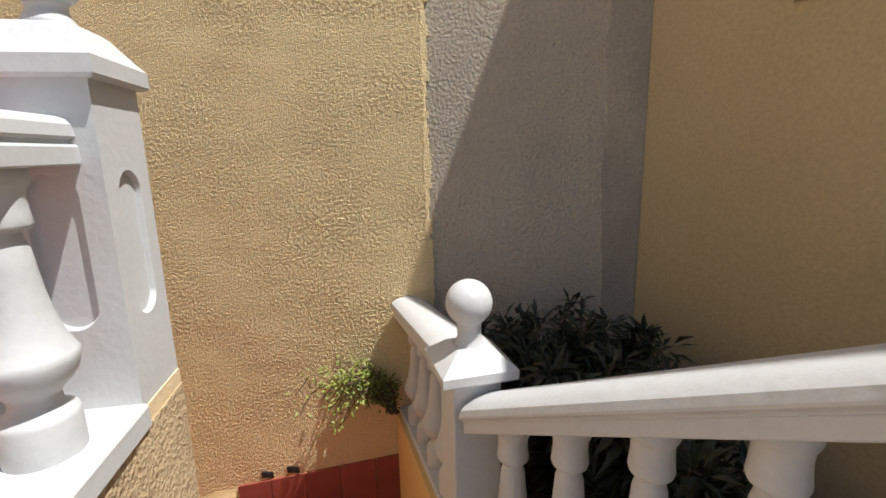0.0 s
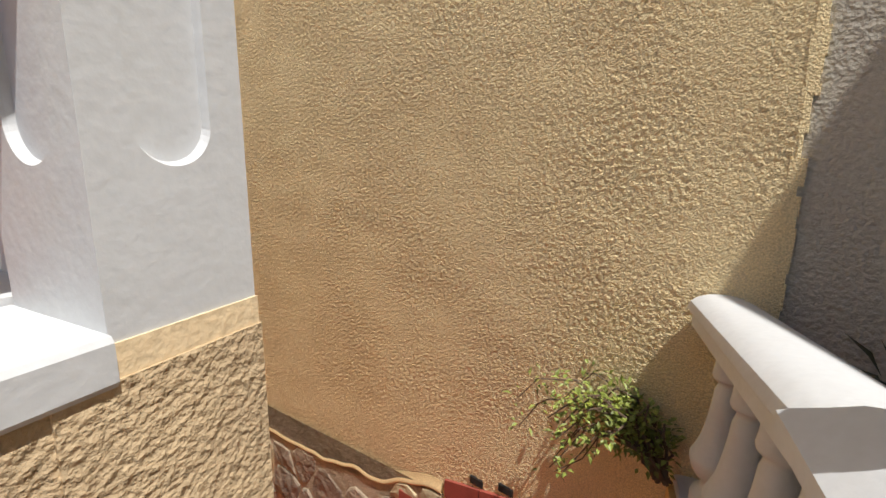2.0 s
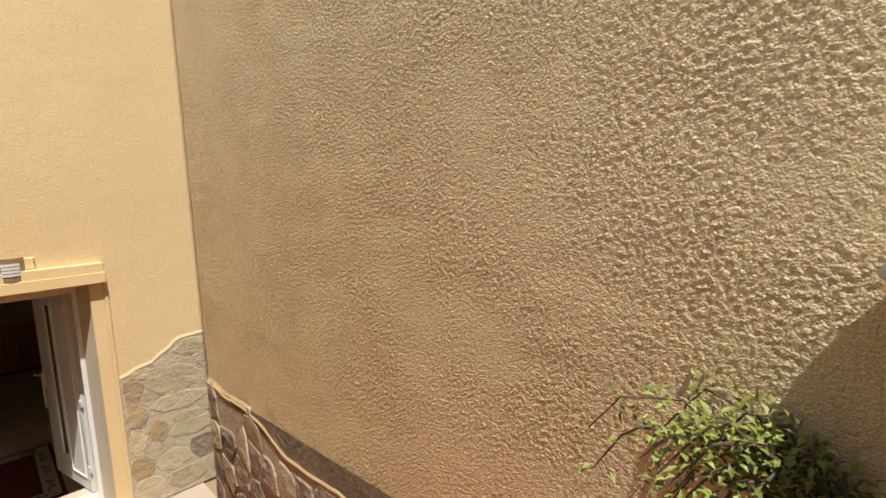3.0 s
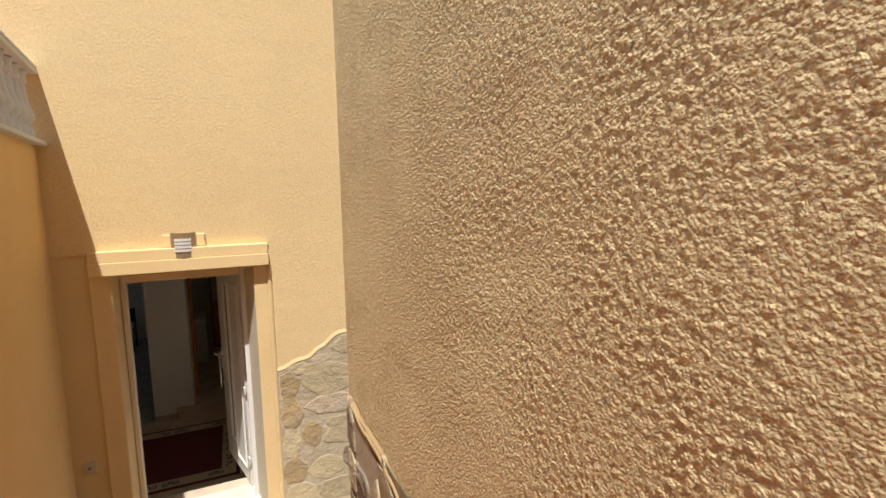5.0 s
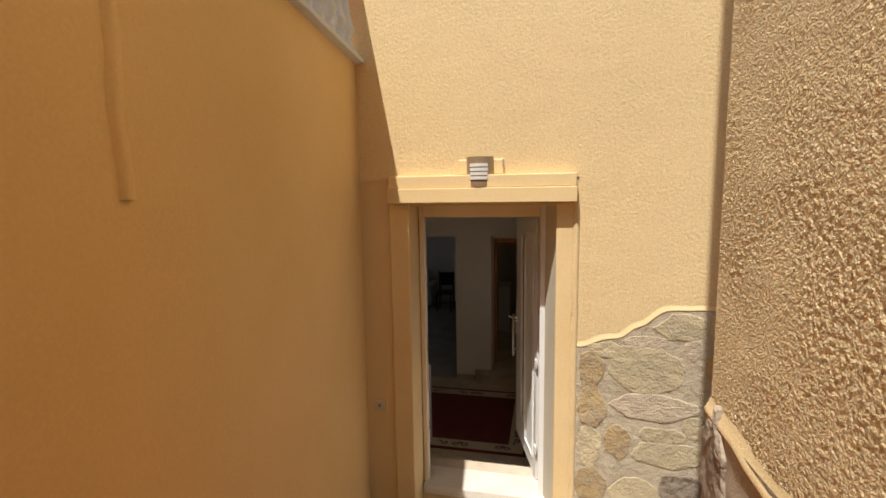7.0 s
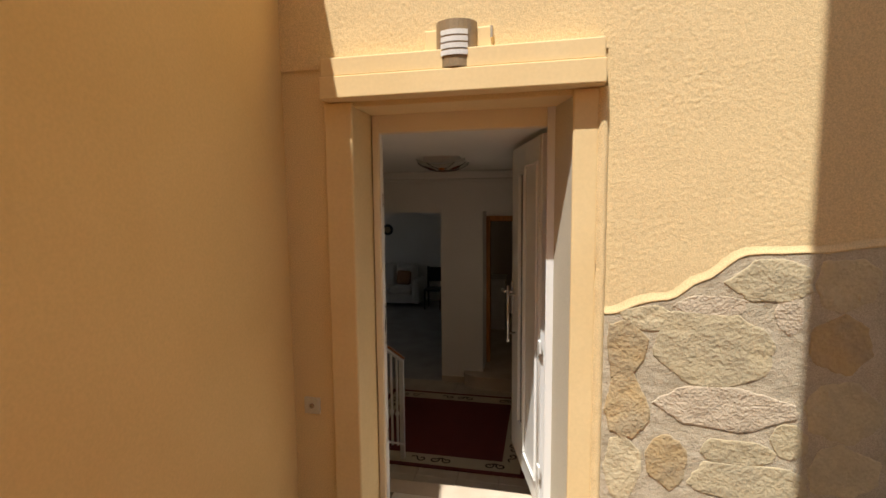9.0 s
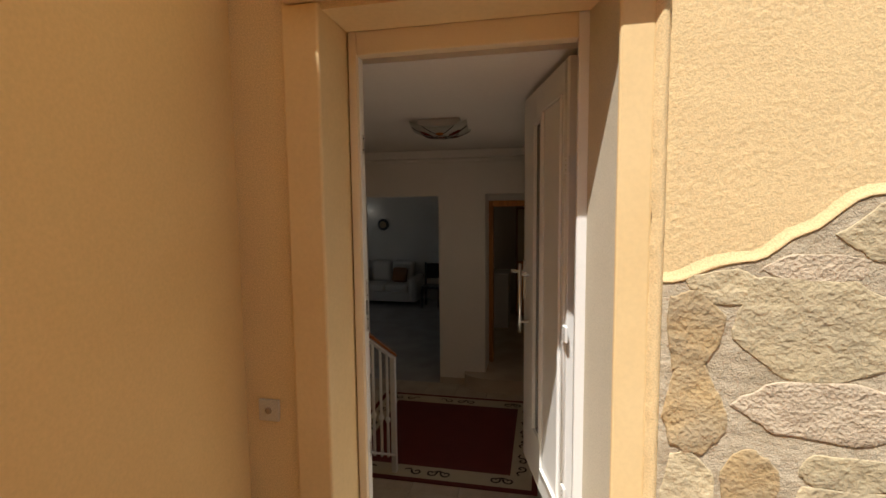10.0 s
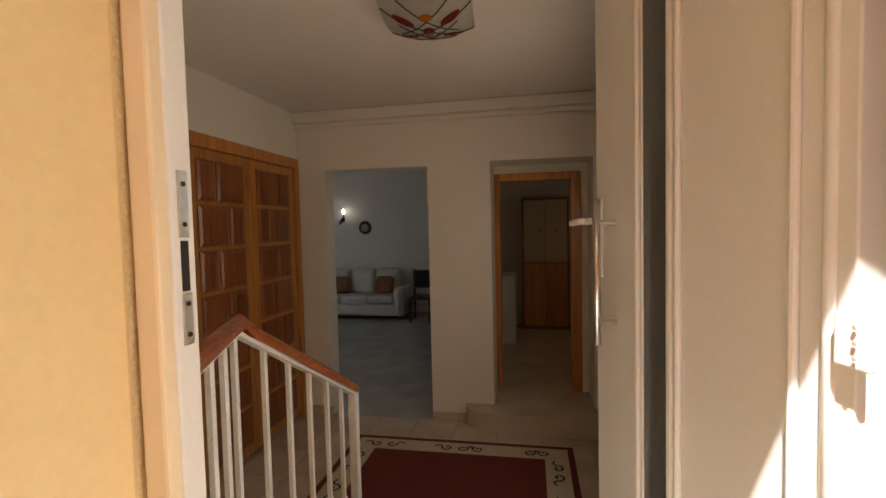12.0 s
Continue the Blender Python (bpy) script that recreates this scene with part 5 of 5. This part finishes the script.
for cy in (GY0 + 0.13, GY1 - 0.13):
    for k, cx in enumerate((-0.85, -0.73, -0.28, -0.16, -0.04, 0.35, 0.46)):
        b = bmesh.new()
        scroll(b, cx, cy, 0 if k % 2 else math.pi, 1 if k % 2 else -1)
        part("scroll", b, M_RUG_BLACK, rug)
for cx in (GX0 + 0.13, GX1 - 0.13):
    for k, cy in enumerate((2.02, 2.14, 2.46, 2.58, 2.92, 3.04)):
        b = bmesh.new()
        scroll(b, cx, cy, math.pi / 2 if k % 2 else -math.pi / 2, 1 if k % 2 else -1)
        part("scroll", b, M_RUG_BLACK, rug)


# ---- ceiling lamp ----
cl = thing("ceiling_lamp", "square leaded glass ceiling lamp with red and amber pieces", "ceiling lamp", "", Matrix.Translation((-0.08, 1.99, CEIL - 0.025)) @ Matrix.Rotation(radians(4), 4, "Z"))
b = bmesh.new()
box(b, -0.16, 0.16, -0.16, 0.16, -0.03, 0.024, 0.004)
part("base_plate", b, M_UPVC, cl)
b = bmesh.new()
N = 10
S = 0.215
def bowl(x, y):
    return -0.095 + 0.055 * (abs(x / S) ** 2.2 + abs(y / S) ** 2.2) * 0.9
vs = [[b.verts.new((S * (2 * i / N - 1), S * (2 * j / N - 1), bowl(S * (2 * i / N - 1), S * (2 * j / N - 1)))) for j in range(N + 1)] for i in range(N + 1)]
for i in range(N):
    for j in range(N):
        b.faces.new((vs[i][j], vs[i + 1][j], vs[i + 1][j + 1], vs[i][j + 1]))
r = bmesh.ops.solidify(b, geom=b.faces[:], thickness=-0.005)
part("glass_bowl", b, M_LAMPGLASS, cl, "frosted glass bowl", True)


def came(b, p, q):
    tube(b, [Vector((p[0] + (q[0] - p[0]) * t, p[1] + (q[1] - p[1]) * t, bowl(p[0] + (q[0] - p[0]) * t, p[1] + (q[1] - p[1]) * t) - 0.002)) for t in [k / 8 for k in range(9)]], 0.0032, 6)


for e in (-1, 1):
    for p, q in (((-0.21, 0.14 * e), (0.0, 0.0)), ((0.21, 0.14 * e), (0.0, 0.0)), ((-0.12, 0.21 * e), (0.14, -0.05 * e)), ((0.12, 0.21 * e), (-0.14, -0.05 * e))):
        b = bmesh.new()
        came(b, p, q)
        part("lead_line", b, M_LEAD, cl)


def gem(cx, cy, rx, ry, rot, mat):
    b = bmesh.new()
    ring = []
    for k in range(16):
        t = 2 * math.pi * k / 16
        s = abs(math.cos(t)) ** 1.4
        x, y = rx * math.cos(t), ry * math.sin(t)
        X, Y = cx + x * math.cos(rot) - y * math.sin(rot), cy + x * math.sin(rot) + y * math.cos(rot)
        ring.append((X, Y))
    hi = [b.verts.new((X, Y, bowl(X, Y) - 0.006)) for X, Y in ring]
    lo = [b.verts.new((X, Y, bowl(X, Y) + 0.002)) for X, Y in ring]
    c = b.verts.new((cx, cy, bowl(cx, cy) - 0.010))
    for k in range(16):
        q = (k + 1) % 16
        b.faces.new((hi[k], hi[q], c)), b.faces.new((lo[k], lo[q], hi[q], hi[k]))
    part("glass_piece", b, mat, cl)


gem(0, 0, 0.028, 0.042, 0, M_REDGLASS)
for e in (-1, 1):
    gem(0.11 * e, 0.09, 0.055, 0.022, 0.6 * e, M_REDGLASS), gem(0.11 * e, -0.09, 0.055, 0.022, -0.6 * e, M_REDGLASS)
    gem(0, 0.12 * e, 0.03, 0.02, 0, M_AMBER)

# ---- front door, standing open ----
FR0, FR1, FTOP = -0.072, 0.825, 2.08
frame_ob = tagged(new("door_1"), "white enamelled front door standing open into the hall", "", "", "structure")
for nm, x0, x1, z0, z1 in (("frame_jamb", DX0 + 0.006, FR0, SILL, 2.178), ("frame_jamb", FR1, DX1 - 0.002, SILL, 2.178), ("frame_head", FR0, FR1, FTOP, 2.178)):
    b = bmesh.new()
    box(b, x0, x1, 0.24, 0.30, z0, z1, 0.005)
    # Left jamb and head get the bounce-tinted colour, the right jamb plain white.
    part(nm, b, M_UPVC if x0 > 0.5 else M_FRAME_BOUNCE, frame_ob)
b = bmesh.new()
box(b, -0.09, -0.068, 0.262, 0.304, SILL, 2.08, 0.003)
strip = part("strike_strip", b, M_UPVC, frame_ob, "white strike strip")
for z, h in ((0.93, 0.035), (1.085, 0.045), (0.35, 0.04), (1.72, 0.04)):
    b = bmesh.new()
    box(b, -0.0685, -0.0655, 0.274, 0.292, z - h, z + h, 0.001)
    plate = part("strike_plate", b, M_METAL, strip)
    for dz in (-0.6, 0.6):
        b = bmesh.new()
        lathe(b, [(0.0035, 0), (0.0035, 0.0016)], 12, Matrix.Translation((-0.0655, 0.283, z + h * dz)) @ Matrix.Rotation(math.pi / 2, 4, "Y"))
        part("screw", b, M_LEAD, plate)
b = bmesh.new()
box(b, -0.0688, -0.0670, 0.276, 0.290, 0.968, 1.036)
part("latch_hole", b, M_DARK, strip)

HINGE = Vector((0.832, 0.425, SILL + 0.012))
tip = Vector((0.618, 1.25, SILL + 0.012))
ang = math.atan2((tip - HINGE).y, (tip - HINGE).x)
leaf_ob = thing("door_leaf", "open white panelled door leaf with a narrow dark glass strip", "door", "", Matrix.Translation(HINGE) @ Matrix.Rotation(ang, 4, "Z"))
LW, LH = 0.85, 2.19
# local x from the hinge to the lock, local +y is the outdoor face
b = bmesh.new()
g0, g1, gz0, gz1 = 0.435, 0.565, 0.30, 2.0
box(b, 0.0, g0, -0.03, 0.03, 0, LH, 0.003)
box(b, g1, LW, -0.03, 0.03, 0, LH, 0.003)
box(b, g0, g1, -0.03, 0.03, 0, gz0)
box(b, g0, g1, -0.03, 0.03, gz1, LH)
part("panel", b, M_UPVC, leaf_ob)
b = bmesh.new()
box(b, g0, g1, 0.016, 0.026, gz0, gz1)
part("glass_strip", b, M_DOORGLASS, leaf_ob, "dark patterned glass")


def moulding(x0, x1, z0, z1, w=0.022):
    b = bmesh.new()
    for a in ((x0 - w, x1 + w, z1, z1 + w), (x0 - w, x1 + w, z0 - w, z0), (x0 - w, x0, z0, z1), (x1, x1 + w, z0, z1)):
        box(b, a[0], a[1], 0.029, 0.044, a[2], a[3], 0.006)
    part("moulding", b, M_UPVC, leaf_ob)


moulding(g0, g1, gz0, gz1)
moulding(0.10, 0.39, 0.16, 2.04, 0.014)
b = bmesh.new()
tube(b, [(0.715, 0.085, 0.82), (0.715, 0.085, 1.23)], 0.011, 12)
h = part("pull_bar", b, M_METAL, leaf_ob, "brushed steel pull bar", True)
for z in (0.885, 1.165):
    b = bmesh.new()
    tube(b, [(0.715, 0.028, z), (0.715, 0.085, z)], 0.008, 10)
    part("standoff", b, M_METAL, h)
b = bmesh.new()
box(b, 0.795, 0.83, 0.030, 0.040, 1.0, 1.24, 0.003)
hp = part("handle_plate", b, M_UPVC, leaf_ob, "white handle plate")
b = bmesh.new()
tube(b, [(0.812, 0.038, 1.17), (0.812, 0.082, 1.17), (0.83, 0.090, 1.17), (0.90, 0.092, 1.165)], 0.010, 10)
part("lever", b, M_UPVC, hp)
for z in (0.27, 1.005, 1.735):
    b = bmesh.new()
    box(b, -0.030, 0.020, 0.031, 0.044, z - 0.036, z + 0.036, 0.004)
    hg = part("hinge", b, M_UPVC, leaf_ob, "white door hinge")
    for dz in (-0.025, 0.0, 0.025):
        b = bmesh.new()
        lathe(b, [(0.003, 0), (0.003, 0.0015)], 12, Matrix.Translation((-0.014, 0.046, z + dz * 0.8)) @ Matrix.Rotation(-math.pi / 2, 4, "X"))
        part("screw", b, M_PLASTIC, hg)

b = bmesh.new()
tube(b, [(0.040, 0.026, 0.01), (0.040, 0.026, LH - 0.01)], 0.012, 10)
part("edge_bead", b, M_UPVC, leaf_ob, "", True)

# ---- tiles of the landing and of the first treads ----
tile_cache = {}


def tile(parent, x0, x1, y0, y1, z0, z1, name="tile", mat=M_TILE):
    key = (round(x1 - x0, 4), round(y1 - y0, 4), round(z1 - z0, 4), mat.name)
    if key not in tile_cache:
        b = bmesh.new()
        w, d, h = (x1 - x0) / 2, (y1 - y0) / 2, (z1 - z0)
        e = 0.004
        lo = [b.verts.new((sx * w, sy * d, 0)) for sx, sy in ((-1, -1), (1, -1), (1, 1), (-1, 1))]
        mi = [b.verts.new((sx * w, sy * d, h - e)) for sx, sy in ((-1, -1), (1, -1), (1, 1), (-1, 1))]
        hi = [b.verts.new((sx * (w - e), sy * (d - e), h)) for sx, sy in ((-1, -1), (1, -1), (1, 1), (-1, 1))]
        b.faces.new(hi), b.faces.new(lo[::-1])
        for k in range(4):
            q = (k + 1) % 4
            b.faces.new((lo[k], lo[q], mi[q], mi[k])), b.faces.new((mi[k], mi[q], hi[q], hi[k]))
        me = bpy.data.meshes.new(name)
        b.to_mesh(me)
        b.free()
        me.materials.append(mat)
        tile_cache[key] = me
    ob = new(name, tile_cache[key])
    ob.parent = parent
    ob.location = ((x0 + x1) / 2, (y0 + y1) / 2, z0)
    return ob


for i in range(4):
    for j in range(4):
        x0, y0 = 1.215 - (i + 1) * 0.29, STEP0 - (j + 1) * 0.29
        if y0 > -5.6 or x0 > 0.9:
            tile(stair, x0 + 0.004, x0 + 0.286, y0 + 0.004, y0 + 0.286, LAND - 0.021, LAND)
for i in range(1, NSTEP + 1):
    y0 = STEP0 + (i - 1) * TREAD
    zt = LAND - i * RISE
    for j in range(5):
        x1 = 1.235 - j * 0.29 + 0.008 * i
        if x1 - 0.29 < -0.35 + 0.13 * (NSTEP - i) * 0.3:
            continue
        tile(stair, x1 - 0.286, x1 - 0.004, y0 + 0.004, y0 + TREAD - 0.004, zt - 0.021, zt)
for j in range(4):
    x1 = DX1 - 0.012 - j * 0.262
    tile(stair, x1 - 0.258, x1 - 0.003, 0.004, 0.186, LAND - NSTEP * RISE - 0.021, LAND - NSTEP * RISE, "tile", M_SILL)
# red skirting along the stucco wall, its top climbing to the corner of the landing
for k in range(5):
    ya, yb = -4.66 - k * 0.172, -4.66 - (k + 1) * 0.172 + 0.004
    za, zb = (2.045 - 0.26 * (y + 4.80) for y in (ya, yb))
    b = bmesh.new()
    xa, xb = (R0.x + (y - R0.y) * 0.0405 for y in (ya, yb))
    prism(b, [(xa - 0.014, ya), (xa + 0.02, ya), (xb + 0.02, yb), (xb - 0.014, yb)], LAND, [za, za, zb, zb])
    part("skirting_tile", b, M_TILE, stair)
tile(stair, 1.222, 1.256, STEP0 + 0.004, STEP0 + 0.24, LAND - RISE, LAND - RISE + 0.075, "skirting_tile")
# floor slabs of the hall
hall_floor = bpy.data.objects["floor_hall"]
for i in range(7):
    for j in range(7):
        x0, y0 = HX0 + 0.002 + i * 0.367, HY1 - 0.002 - (j + 1) * 0.367
        if y0 > 1.1:
            tile(hall_floor, x0 + 0.001, x0 + 0.366, y0 + 0.001, y0 + 0.366, FLOOR - 0.011, FLOOR, "slab", M_MARBLE)
# stones of the facing on the neighbour's wall
for bm, mat in neigh_stones:
    part("stone", bm, mat, neigh_clad)
